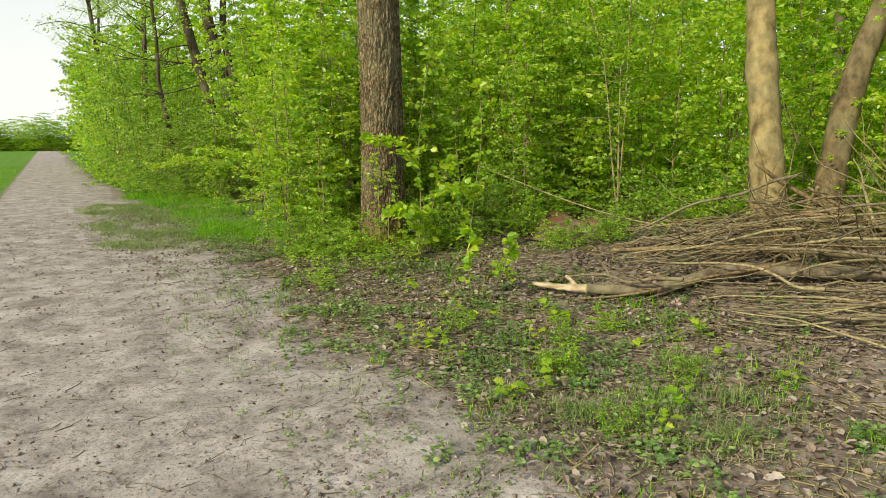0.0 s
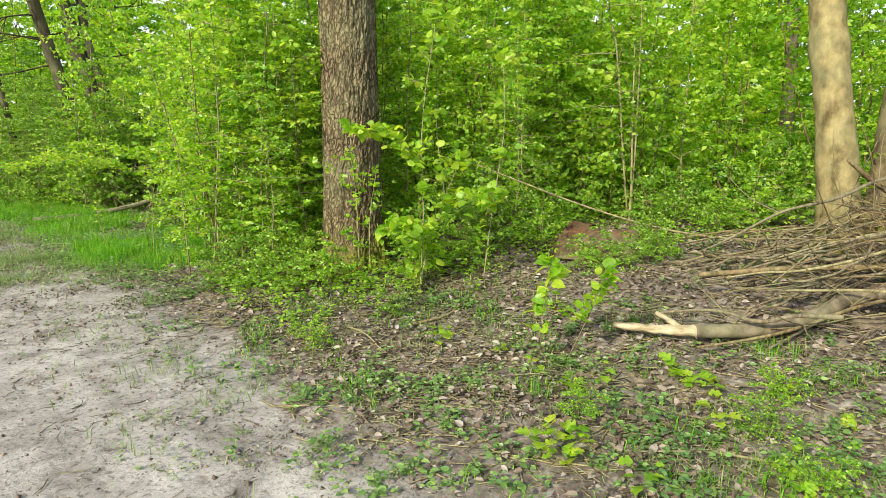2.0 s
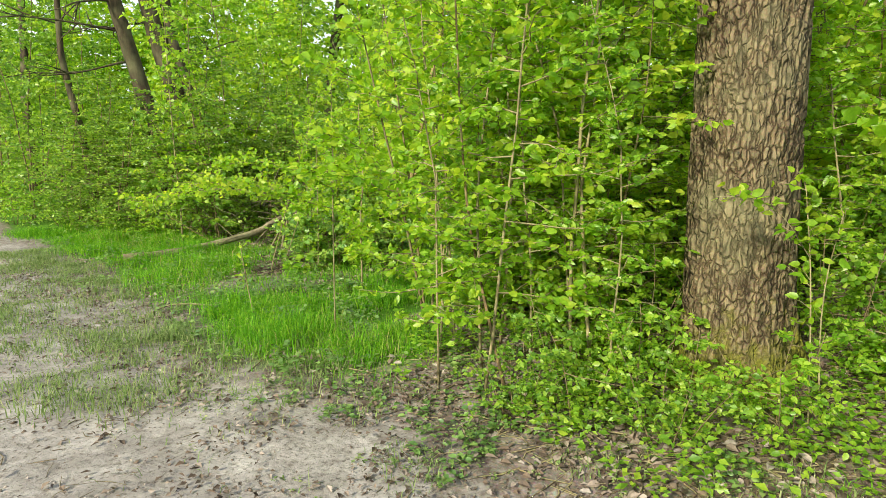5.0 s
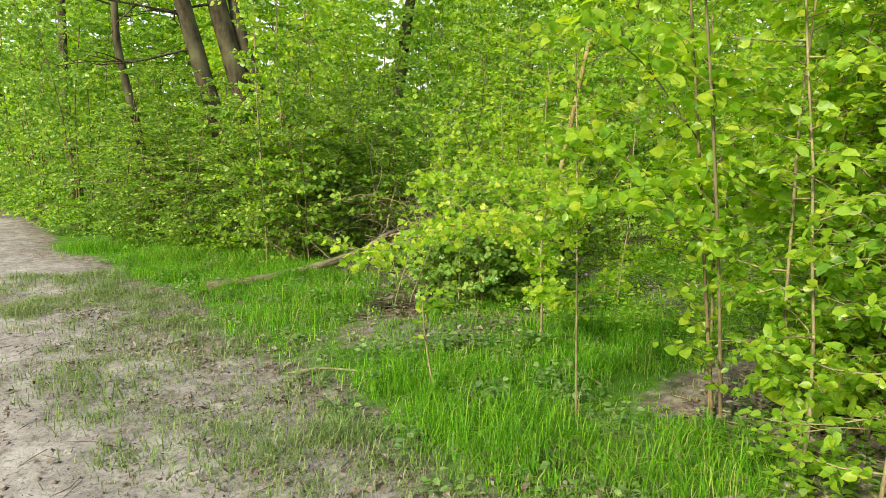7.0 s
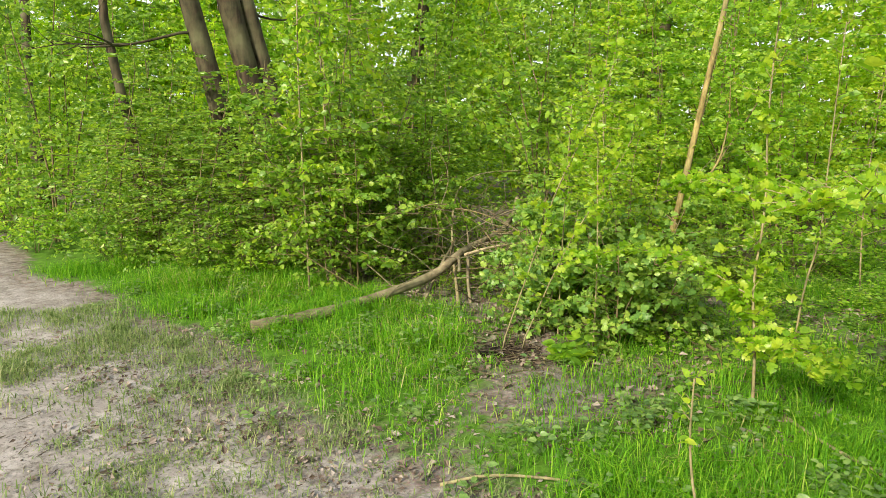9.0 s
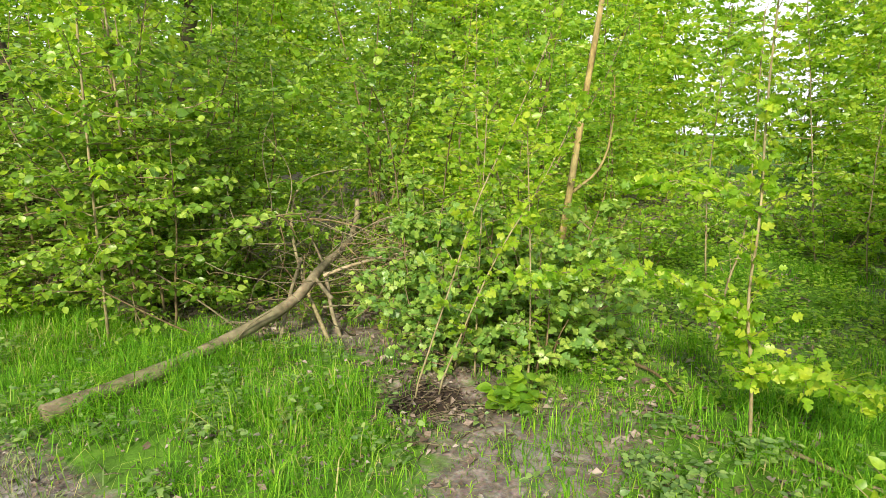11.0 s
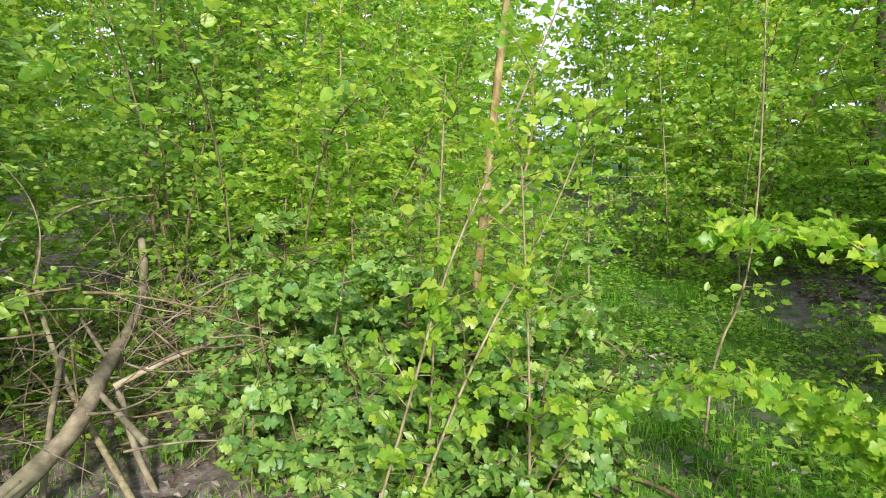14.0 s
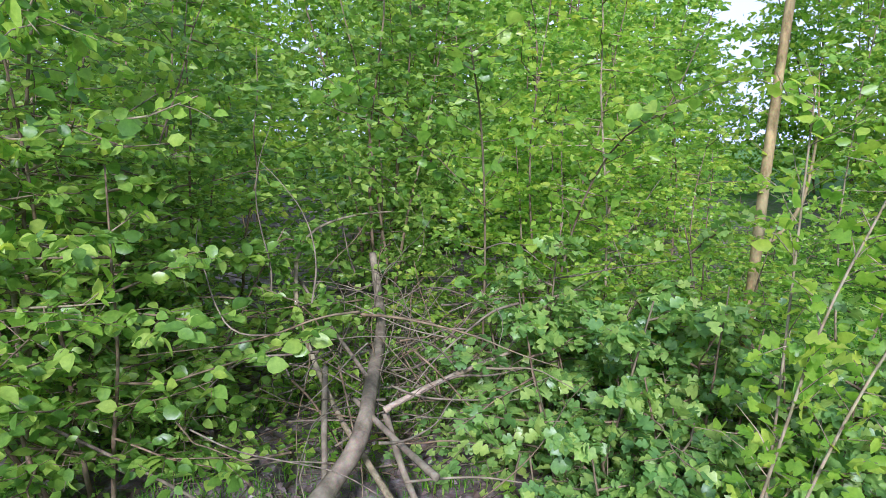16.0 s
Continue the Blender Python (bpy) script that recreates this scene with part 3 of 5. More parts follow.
thin = [shrub("sapling", 50 + k, 3.8, 0.62, 1, 34, 6, 7, 0.068, (LEAF_YOUNG, LEAF_YOUNG, LEAF)[k], STEM_PALE, OVATE, LAB_B, "sapling", 0.14, 0.3, 0.08, 0.013) for k in range(3)]


def deal(roots, spots, rng):
    """Share the spots out among the plants."""
    for k, root in enumerate(roots):
        mine = spots[k::len(roots)]
        drop_in(root, *mine[0])
        place(root, mine[1:], rng)


rng = np.random.default_rng(77)
near_spots = [
    (3.85, 15.8, 0.8, 1.0), (3.0, 17.3, 0.85, 0.62), (4.5, 17.2, 0.95, 0.6), (2.5, 18.8, 0.9, 0.75),
    (4.75, 9.3, 0.75, 0.7), (5.1, 8.2, 0.95), (4.4, 8.6, 0.8), (3.3, 9.3, 0.5, 1.0), (4.9, 13.0, 0.45, 0.9), (5.5, 7.3, 0.6)]
deal(near, [q for q in near_spots if q[1] < 15], rng)
# shrubs past y 15: shade of the trees put into a darker leaf colour
shady = [shrub("shrub", 16 + k, 4.4, 1.15, 4, 88, 7, 8, 0.078, LEAF_DARK, STEM_BROWN, OVATE, "hornbeam shrub with layered leaves, coloured darker for tree shade", "shrub", flat=0.35) for k in range(2)]
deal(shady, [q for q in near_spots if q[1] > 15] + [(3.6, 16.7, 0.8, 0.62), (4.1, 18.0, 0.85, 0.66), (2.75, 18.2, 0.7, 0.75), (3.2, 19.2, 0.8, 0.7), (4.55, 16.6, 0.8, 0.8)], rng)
middle_spots = [
    (5.2, 15.9, 0.85, 0.65), (6.5, 15.3, 0.9, 0.8), (7.4, 14.2, 0.9, 0.8), (6.3, 8.6, 1.0), (5.9, 9.4, 0.7, 0.65), (6.1, 13.9, 0.75, 0.8), (7.4, 7.6, 0.95), (7.2, 6.7, 0.75), (6.7, 7.6, 0.85), (8.3, 3.9, 0.75),
    (2.2, 20.8, 1.0), (3.4, 19.6, 0.95, 0.7), (6.0, 17.4, 1.05, 0.8), (2.0, 23.0, 1.05), (3.6, 22.0, 1.1), (1.9, 25.6, 1.15), (7.9, 16.0, 1.1), (7.8, 9.0, 0.8, 0.8), (8.3, 6.3, 0.9),
    (9.2, 5.0, 1.0), (9.2, 7.6, 1.0), (9.8, 3.0, 1.0), (10.0, 0.9, 1.0), (8.6, -1.0, 1.0), (7.2, -2.6, 1.0), (9.4, -3.0, 1.0), (5.4, -3.6, 0.9), (9.4, 9.9, 1.0), (10.6, 13.6, 1.0), (9.2, 14.3, 1.0), (9.6, 16.0, 1.1), (11.0, 9.9, 1.0), (8.2, 13.2, 0.75, 0.8)]
deal(middle, [q for q in middle_spots if q[1] < 15], rng)
# same shade-darkened leaf colour on the coarser shrubs past y 15
shady_far = shrub("shrub", 24, 4.6, 1.25, 4, 88, 7, 8, 0.092, LEAF_DARK, STEM_BROWN, SIMPLE, "hornbeam shrub with layered leaves, coloured darker for tree shade", "shrub", flat=0.3, fine=False)
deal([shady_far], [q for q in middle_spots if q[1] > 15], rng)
place(near[1], [(5.6, 7.55, 0.7), (6.5, 7.2, 0.8), (4.2, 8.25, 0.6), (3.5, 8.55, 0.62)], np.random.default_rng(6))
back_spots = []
for x in np.arange(2.6, 24, 1.9):
    for y in np.arange(-3, 50, 2.2):
        px, py = x + rng.uniform(-0.7, 0.7), y + rng.uniform(-0.8, 0.8)
        line = 11.6 if py < 16.5 else max(2.2, 8.5 - 0.45 * (py - 16.5))
        if px < line or px > line + 4.2 or (py > 30 and px > 6):
            continue
        back_spots.append((px, py, rng.uniform(0.9, 1.25)))
for k in range(26):      # the far side of the wood
    back_spots.append((18.5 + rng.uniform(-0.8, 2.0), -4 + k * 1.35, rng.uniform(1.3, 1.7)))
for k in range(14):
    back_spots.append((4.5 + k * 1.1, 30 - k * 0.35 + rng.uniform(-1, 1), rng.uniform(1.3, 1.6)))
back_spots = [s for s in back_spots if not (s[0] > 9 and 10.7 < s[1] < 12.9)]     # the glade opens to the sky here
back_spots += [(20.5, 12.6, 0.85), (19.0, 10.9, 0.9), (21.5, 11.6, 0.75)]
deal(back, back_spots, rng)
thin_spots = [(2.57, 8.54, 0.9), (3.2, 15.4, 0.95, 1.3), (3.55, 15.55, 1.05, 1.35), (4.2, 16.2, 1.1, 1.3), (2.98, 8.24, 1.0), (3.05, 8.9, 0.95), (3.5, 8.75, 1.0), (2.75, 9.15, 0.75), (3.9, 9.0, 1.0), (6.45, 6.35, 1.15), (5.4, 7.0, 0.8), (7.3, 6.2, 1.0), (4.7, 7.4, 0.75),
              (3.6, 9.45, 0.95), (4.3, 8.0, 0.8), (6.9, 7.0, 0.9), (8.2, 4.9, 0.9), (8.6, 3.6, 0.9), (6.2, 7.4, 0.9), (5.1, 13.5, 0.8), (7.2, 11.9, 0.8), (8.6, 10.9, 0.9), (7.7, 10.5, 0.7), (2.75, 8.75, 0.85), (3.25, 8.45, 0.9), (3.3, 9.1, 0.9), (2.85, 8.45, 0.7), (3.75, 8.6, 0.9), (4.4, 7.7, 0.8), (5.0, 6.8, 0.6), (2.45, 8.8, 0.7), (3.05, 9.35, 0.8), (2.9, 7.95, 0.6), (3.5, 9.2, 0.9), (4.05, 9.3, 0.9)]
deal(thin, thin_spots, rng)
low_spots = [(3.1, 7.15, 0.55), (2.75, 7.5, 0.5), (3.35, 8.1, 0.7), (2.7, 8.0, 0.6), (4.2, 7.3, 0.7), (4.6, 6.9, 0.65), (3.9, 6.85, 0.55), (5.2, 7.6, 0.9), (3.9, 8.3, 0.9), (4.4, 9.4, 0.8),
             (3.2, 8.6, 0.7), (6.0, 7.3, 0.9), (6.8, 6.2, 0.8), (7.4, 5.4, 0.9), (8.1, 4.4, 0.9), (8.6, 5.4, 1.0), (7.2, 8.4, 1.0), (8.4, 7.6, 1.1), (8.6, 2.6, 1.0), (8.9, 1.2, 1.0), (4.9, 10.1, 0.7),
             (5.9, 10.3, 0.6), (3.2, 16.5, 0.8), (2.3, 18.1, 0.8), (1.8, 20.1, 0.9), (4.1, 15.3, 0.6), (5.1, 15.0, 0.7), (6.3, 14.4, 0.8), (1.7, 22.4, 0.9), (2.7, 17.0, 0.7), (1.6, 24.8, 1.0), (1.6, 27.5, 1.1),
             (5.4, 13.4, 0.7), (6.6, 12.9, 0.75), (7.6, 12.6, 0.9), (4.9, 14.4, 0.5), (8.9, 12.1, 0.9), (9.7, 11.2, 1.0), (8.4, 9.7, 0.9), (6.9, 13.6, 0.9), (3.75, 9.2, 0.6), (4.3, 9.9, 0.55),
             (2.75, 3.15, 0.26), (3.1, 3.5, 0.24), (2.25, 6.2, 0.24), (3.3, 2.6, 0.22), (2.6, 4.2, 0.2), (2.4, 2.3, 0.2), (3.6, 3.6, 0.22), (3.0, 6.3, 0.28), (4.9, 5.75, 0.35), (5.0, 5.5, 0.4), (5.3, 5.35, 0.32), (4.75, 5.55, 0.3), (5.5, 5.45, 0.33), (5.75, 5.8, 0.4), (5.0, 6.4, 0.5), (5.0, 7.0, 0.6), (5.7, 6.7, 0.6), (6.2, 5.8, 0.6), (5.3, 6.6, 0.45), (4.3, 6.6, 0.4), (6.9, 5.2, 0.6), (7.7, 3.6, 0.8), (7.2, 5.0, 0.7), (6.7, 6.9, 0.9), (6.5, 5.4, 0.5), (7.9, 2.6, 0.9), (3.0, 7.9, 0.55), (2.5, 8.2, 0.45), (4.0, 7.05, 0.5), (7.0, 7.4, 0.9), (7.6, 6.6, 0.9)]
far_low = []
for k in range(34):
    px, py = rng.uniform(8.5, 12.5), rng.uniform(-1, 17)
    far_low.append((px, py, rng.uniform(0.8, 1.4)))
deal(low, low_spots, rng)
deal(lowfar, far_low, rng)


# ---------------------------------------------------------------- trees
def oak():
    root = thing("oak_tree", Matrix.Translation((3.62, 7.62, float(lie(3.62, 7.62)))), "stout oak tree with deeply furrowed bark and mossy foot", "tree")
    n, m = 150, 360
    h = np.concatenate([np.linspace(-0.15, 5.0, 300), np.linspace(5.0, 13.0, 61)[1:]])
    th = np.arange(n) * 2 * math.pi / n
    v = np.zeros((m, n, 3))
    for i in range(m):
        z = h[i]
        base = 0.254 * (1 - 0.03 * z) + 0.10 * math.exp(-max(z, 0) * 6)
        for j in range(n):
            c, s = math.cos(th[j]), math.sin(th[j])
            flare = 1 + 0.14 * math.exp(-max(z, 0) * 4) * math.sin(5 * th[j] + 0.6)
            wob = noise.noise(Vector((c * 1.2, s * 1.2, z * 0.7)))
            w = 0.5 * noise.noise(Vector((c * 4, s * 4, z * 5)))
            ridge = abs(noise.noise(Vector((c * 13 + w, s * 13 + w, z * 5)))) + 0.5 * abs(noise.noise(Vector((c * 22, s * 22, z * 14 + 9))))
            r = base * flare * (1 + 0.05 * wob) + 0.06 * min(ridge, 0.5)
            v[i, j] = (c * r - 0.012 * z, s * r + 0.01 * z, z)
    i = np.arange(m - 1)[:, None] * n
    j = np.arange(n)[None]
    k = (j + 1) % n
    b = Buf()
    b.add(v.reshape(-1, 3), np.stack([i + j, i + k, i + n + k, i + n + j], -1).reshape(-1, 4))
    part("trunk", b, BARK_OAK, root)
    rng = np.random.default_rng(5)
    crown = Buf()
    for q in range(14):
        a = q * 2.4
        bl = wander(rng, (-0.012 * (9.4 + q * 0.25), 0.01 * (9.4 + q * 0.25), 9.4 + q * 0.25), (math.cos(a), math.sin(a), 0.7), 2.8, 6, 0.2)
        limb = Buf()
        tube(limb, bl, np.linspace(0.09, 0.015, 7), 7, rng, 0.05)
        part("limb", limb, BARK_OAK, root)
        for t in range(14):
            c, e = along(bl, 0.3 + 0.69 * rng.uniform())
            pos = c + rng.normal(0, 0.3, (12, 3))
            leaves(crown, pos, rng.normal(0, 1, (12, 3)), np.array([0, 0, 0.8]) + rng.normal(0, 0.4, (12, 3)), 0.085 * rng.uniform(0.6, 1.2, 12), SIMPLE)
    part("crown", crown, LEAF, root)


oak()


def at_ground(x, y, turn=0):
    return pose(x, y, float(lie(x, y)), 0, 0, turn)


tall_tree("pale_tree", 3, 13, 0.17, LEAF, BARK_PALE, "smooth pale beige tree trunk behind the brushwood", at_ground(6.62, 4.25), crown_from=0.72, boughs=12,
          points=[(0, 0, -0.2), (-0.04, 0.15, 1.1), (0.02, 0.32, 2.0), (0.06, 0.4, 2.6), (0.4, 0.9, 13)], bulges=((1.8, 0.16), (0.9, 0.1), (1.15, -0.05)))
tall_tree("leaning_tree", 8, 8, 0.16, LEAF, BARK_BROWN, "leaning brown tree trunk behind the brushwood", at_ground(7.3, 4.15), crown_from=0.75, boughs=12,
          points=[(0, 0, -0.2), (0.2, 0.03, 0.6), (0.37, 0.06, 1.2), (0.6, 0.06, 1.9), (0.92, 0.0, 2.6), (3.4, -0.4, 11.5)])
DARK = "dark leaning tree trunk with bare low limbs above the shrubs"


def dark_tree(seed, x, y, r, points, limbs, boughs=18):
    """A dark stem bent towards the light of the path, with dead low limbs and a leafy crown higher up."""
    t = tall_tree("dark_tree", seed, 13, r, LEAF_DARK, BARK_DARK, DARK, at_ground(x, y), crown_from=0.42, boughs=boughs, points=points)
    g = np.random.default_rng(seed)
    for z, ang, reach in limbs:
        q = np.array([np.interp(z, [w[2] for w in points], [w[i] for w in points]) for i in range(2)] + [z])
        ln = wander(g, q, (math.cos(ang), math.sin(ang), 0.12), reach, 7, 0.14)
        b = Buf()
        tube(b, ln, np.linspace(r * 0.15, 0.005, 8), 6, g, 0.06)
        part("dead_limb", b, BARK_DARK, t)
        for c in range(4):
            q, d = along(ln, g.uniform(0.3, 0.95))
            b = Buf()
            tube(b, wander(g, q, d + g.normal(0, 0.6, 3), reach * 0.35, 4, 0.2), np.linspace(r * 0.1, 0.003, 5), 4, g, 0.05)
            part("dead_twig", b, BARK_DARK, t)


dark_tree(21, 4.3, 19.0, 0.16, [(0, 0, -0.2), (-0.12, 0, 1.0), (-0.38, 0, 2.1), (-0.7, 0, 3.4), (-1.0, -0.1, 4.6), (-1.9, -0.3, 9.0), (-2.3, -0.4, 13)],
          ((2.9, 3.3, 1.7), (3.4, 2.9, 2.1), (3.9, 3.6, 1.6), (4.4, -0.4, 1.5)))
dark_tree(22, 4.85, 18.95, 0.19, [(0, 0, -0.2), (-0.15, 0, 1.0), (-0.42, 0, 2.2), (-0.74, 0, 3.5), (-0.95, 0, 4.6), (-1.5, 0, 9.0), (-1.8, 0, 13)],
          ((3.6, 3.0, 1.4), (4.2, 0.3, 1.8)))
dark_tree(24, 5.0, 18.9, 0.13, [(0, 0, -0.2), (-0.12, 0, 1.2), (-0.33, 0, 2.3), (-0.62, 0, 3.4), (-0.7, 0.1, 4.6), (-0.4, 0.2, 9.0), (0, 0.3, 12)], ((3.2, 0.2, 1.3),), 14)
dark_tree(23, 2.95, 19.1, 0.075, [(0, 0, -0.2), (-0.15, 0, 1.6), (-0.24, 0, 2.1), (-0.36, 0, 2.9), (-0.34, 0, 4.0), (-0.6, 0, 8.0)], ((2.6, 3.4, 0.9), (3.3, 0.8, 0.9)), 12)
for k, (x, y) in enumerate([(12.5, 7.0), (8.6, 20.6), (12.5, 17.5), (3.2, 27.0), (2.6, 34.0), (13.0, 2.0), (2.4, 42.0)]):
    tall_tree("wood_tree", 60 + k, 13, 0.13 + 0.02 * (k % 3), LEAF_DARK if k % 2 else LEAF, BARK_DARK, "tall leafy tree standing in the wood", at_ground(x, y), lean=(rng.uniform(-.06, .06), rng.uniform(-.06, .06)), crown_from=0.4, boughs=24, spread=3.2)


# ---------------------------------------------------------------- single young plants
BRIGHT = "young hawthorn sapling with bright yellow-green leaf tufts"
sapling_along("sapling", 201, [[(2.57, 10.17, 0.0), (2.62, 10.24, 0.78), (2.68, 10.31, 1.35), (2.74, 10.4, 2.0)]],
              [[(2.63, 10.25, 0.95), (2.0, 10.15, 1.13), (1.5, 10.02, 1.16), (1.2, 9.95, 1.12)], [(2.3, 10.2, 1.05), (1.9, 9.95, 1.2), (1.5, 9.75, 1.22)], [(2.64, 10.27, 1.1), (2.3, 10.45, 1.3), (1.95, 10.6, 1.3)], [(2.66, 10.3, 1.1), (2.9, 10.6, 1.3), (3.1, 10.8, 1.3)], [(2.62, 10.2, 0.7), (2.9, 10.0, 0.95), (3.2, 9.8, 1.05)]],
              LEAF_YOUNG, STEM_PALE, BRIGHT, leaf=0.038, shape=LOBED, twigs=40, per=11, reach=0.2, start=0.4, radius=0.007)
sapling_along("sapling", 202, [[(2.3, 11.0, 0.0), (2.27, 11.05, 0.3), (2.22, 11.02, 0.62)]], [], LEAF_YOUNG, STEM_PALE, "small bare-stemmed seedling in the grass", leaf=0.045, twigs=7, per=4, reach=0.08, start=0.55, radius=0.007)
sapling_along("sapling", 203, [[(3.58, 11.36, 0.0), (3.6, 11.38, 0.38), (3.62, 11.43, 0.66), (3.66, 11.4, 1.12), (3.62, 11.42, 1.58), (3.66, 11.4, 2.3)]],
              [[(3.62, 11.43, 0.62), (3.6, 11.74, 0.77), (3.5, 12.05, 0.83), (3.4, 12.4, 0.74)], [(3.6, 11.38, 0.36), (3.45, 11.2, 0.45), (3.35, 10.95, 0.42)], [(3.6, 11.4, 0.5), (3.7, 11.5, 0.6), (3.8, 11.6, 0.6)], [(3.64, 11.4, 1.1), (3.75, 11.7, 1.25), (3.8, 11.95, 1.2)]],
              LEAF_YOUNG, STEM_PALE, BRIGHT, leaf=0.06, shape=LOBED, twigs=50, per=9, reach=0.17, start=0.2, radius=0.010, side=0.6)
sapling_along("sapling", 204, [[(5.1, 12.8, 0.0), (5.2, 12.8, 0.66), (5.28, 12.77, 0.97), (5.42, 12.73, 1.63), (5.55, 12.67, 2.3), (5.8, 12.6, 3.4)]],
              [[(5.3, 12.77, 1.0), (5.45, 12.55, 1.2), (5.5, 12.5, 1.6), (5.52, 12.52, 1.9)]], LEAF, STEM_TAN, "slim leaning tan stem with few leaves", leaf=0.07, twigs=14, per=5, reach=0.25, start=0.5, radius=0.033, taper=0.6)
sapling_along("sapling", 205, [[(3.45, 13.1, 0.0), (3.59, 12.91, 0.72), (3.65, 12.82, 1.1), (3.72, 12.67, 1.44), (3.8, 12.48, 1.95)], [(3.55, 13.0, 0.0), (3.72, 12.75, 0.75), (3.85, 12.5, 1.2), (3.95, 12.35, 1.6)]],
              [], LEAF_YOUNG, STEM_PALE, "twin-stemmed leaning hawthorn seedling with light lobed leaves", leaf=0.06, shape=LOBED, twigs=34, per=7, reach=0.18, start=0.22, radius=0.006)
sapling_along("sapling", 206, [[(4.83, 11.62, 0.0), (4.87, 11.6, 0.47), (4.8, 11.5, 0.8), (4.78, 11.49, 1.33), (4.9, 11.5, 2.2)]], [], LEAF, STEM_PALE, LAB_B, leaf=0.06, twigs=22, per=6, reach=0.25, start=0.2, radius=0.009)
sapling_along("sapling", 207, [[(3.83, 12.9, 0.0), (3.82, 12.88, 0.6), (3.85, 12.85, 1.7)], [(3.75, 12.53, 0.0), (3.77, 12.53, 0.55), (3.82, 12.6, 1.5)]], [], LEAF_YOUNG, STEM_PALE, LAB_B, leaf=0.055, twigs=30, per=7, reach=0.2, start=0.25, radius=0.007)
sapling_along("sapling", 208, [[(3.2, 4.95, 0.02), (3.15, 4.9, 0.35), (3.12, 4.8, 0.7)], [(3.3, 4.8, 0.02), (3.4, 4.7, 0.35), (3.42, 4.62, 0.6)]], [], LEAF_YOUNG, STEM_BROWN, "small seedling with large soft bright leaves", leaf=0.105, shape=OVATE_FINE, twigs=10, per=4, reach=0.1, start=0.35, radius=0.004, flat=0.3)
sapling_along("sapling", 209, [[(3.5, 6.5, 0.05), (3.55, 6.5, 0.9), (3.5, 6.5, 1.5), (3.6, 6.4, 2.4)], [(3.55, 6.6, 0.05), (3.7, 6.55, 0.7), (3.85, 6.4, 1.2)]], [[(3.5, 6.5, 1.2), (3.35, 6.65, 1.45), (3.1, 6.8, 1.48)], [(3.52, 6.5, 0.6), (3.35, 6.5, 0.75), (3.2, 6.45, 0.7)]], LEAF_YOUNG, STEM_PALE, "slender seedling with large soft bright leaves", leaf=0.095, shape=OVATE_FINE, twigs=26, per=5, reach=0.2, start=0.12, radius=0.007, flat=0.4)
sapling_along("sapling", 215, [[(4.0, 6.25, 0.1), (4.05, 6.2, 0.8), (4.1, 6.1, 1.5), (4.05, 6.1, 2.0)]], [[(4.05, 6.2, 0.8), (3.85, 6.1, 1.0), (3.6, 6.0, 0.95)]], LEAF_YOUNG, STEM_PALE, "slender seedling with large soft bright leaves", leaf=0.095, shape=OVATE_FINE, twigs=18, per=5, reach=0.2, start=0.2, radius=0.007, flat=0.4)
sapling_along("sapling", 210, [[(3.55, 9.4, 0.0), (3.5, 9.45, 0.8), (3.6, 9.5, 1.7), (3.7, 9.6, 2.7)], [(3.68, 9.36, 0.0), (3.75, 9.4, 1.0), (3.9, 9.4, 2.4)], [(3.5, 9.3, 0.0), (3.35, 9.3, 0.5), (3.25, 9.25, 0.9)]],
              [[(3.5, 9.45, 0.9), (3.2, 9.6, 1.3), (3.0, 9.8, 1.35)], [(3.55, 9.5, 1.4), (3.3, 9.8, 1.8), (3.15, 10.1, 1.9)], [(3.5, 9.4, 0.4), (3.2, 9.3, 0.55), (3.0, 9.25, 0.45)]],
              LEAF_YOUNG, STEM_PALE, "clump of young hazel stems with large bright leaves", leaf=0.095, shape=OVATE_FINE, twigs=28, per=7, reach=0.3, start=0.1, radius=0.009)
sapling_along("hazel_shrub", 216, [[(3.1, 9.72, 0.0), (3.05, 9.8, 0.9), (2.95, 9.85, 1.8), (2.8, 9.9, 2.8)], [(3.2, 9.8, 0.0), (3.4, 9.95, 1.0), (3.5, 10.1, 2.2), (3.5, 10.2, 3.0)], [(3.05, 9.65, 0.0), (2.85, 9.6, 0.8), (2.6, 9.55, 1.6), (2.45, 9.55, 2.2)]],
              [[(3.05, 9.8, 1.0), (2.8, 10.05, 1.4), (2.6, 10.25, 1.5)], [(3.0, 9.85, 1.5), (2.7, 10.0, 1.9), (2.4, 10.1, 2.0)], [(3.4, 10.0, 1.2), (3.3, 10.35, 1.6), (3.2, 10.7, 1.7)], [(2.8, 9.6, 1.0), (2.5, 9.75, 1.25), (2.25, 9.85, 1.25)], [(3.45, 10.1, 1.9), (3.3, 10.4, 2.2), (3.1, 10.6, 2.3)]],
              LEAF_YOUNG, STEM_BROWN, "young hazel shrub with bright yellow-green leaves by the verge", category="shrub", leaf=0.075, shape=OVATE_FINE, twigs=30, per=7, reach=0.3, start=0.2, radius=0.011, side=0.7)
sapling_along("sapling", 211, [[(2.98, 8.1, 0.0), (3.02, 8.25, 1.1), (3.1, 8.3, 1.3), (3.22, 8.3, 1.8), (3.2, 8.3, 2.6)]], [[(3.22, 8.3, 1.8), (3.4, 8.25, 2.1), (3.6, 8.2, 2.3)]], LEAF, STEM_PALE, "crooked pale sapling stem beside the oak", leaf=0.065, twigs=22, per=6, reach=0.3, start=0.25, radius=0.012)
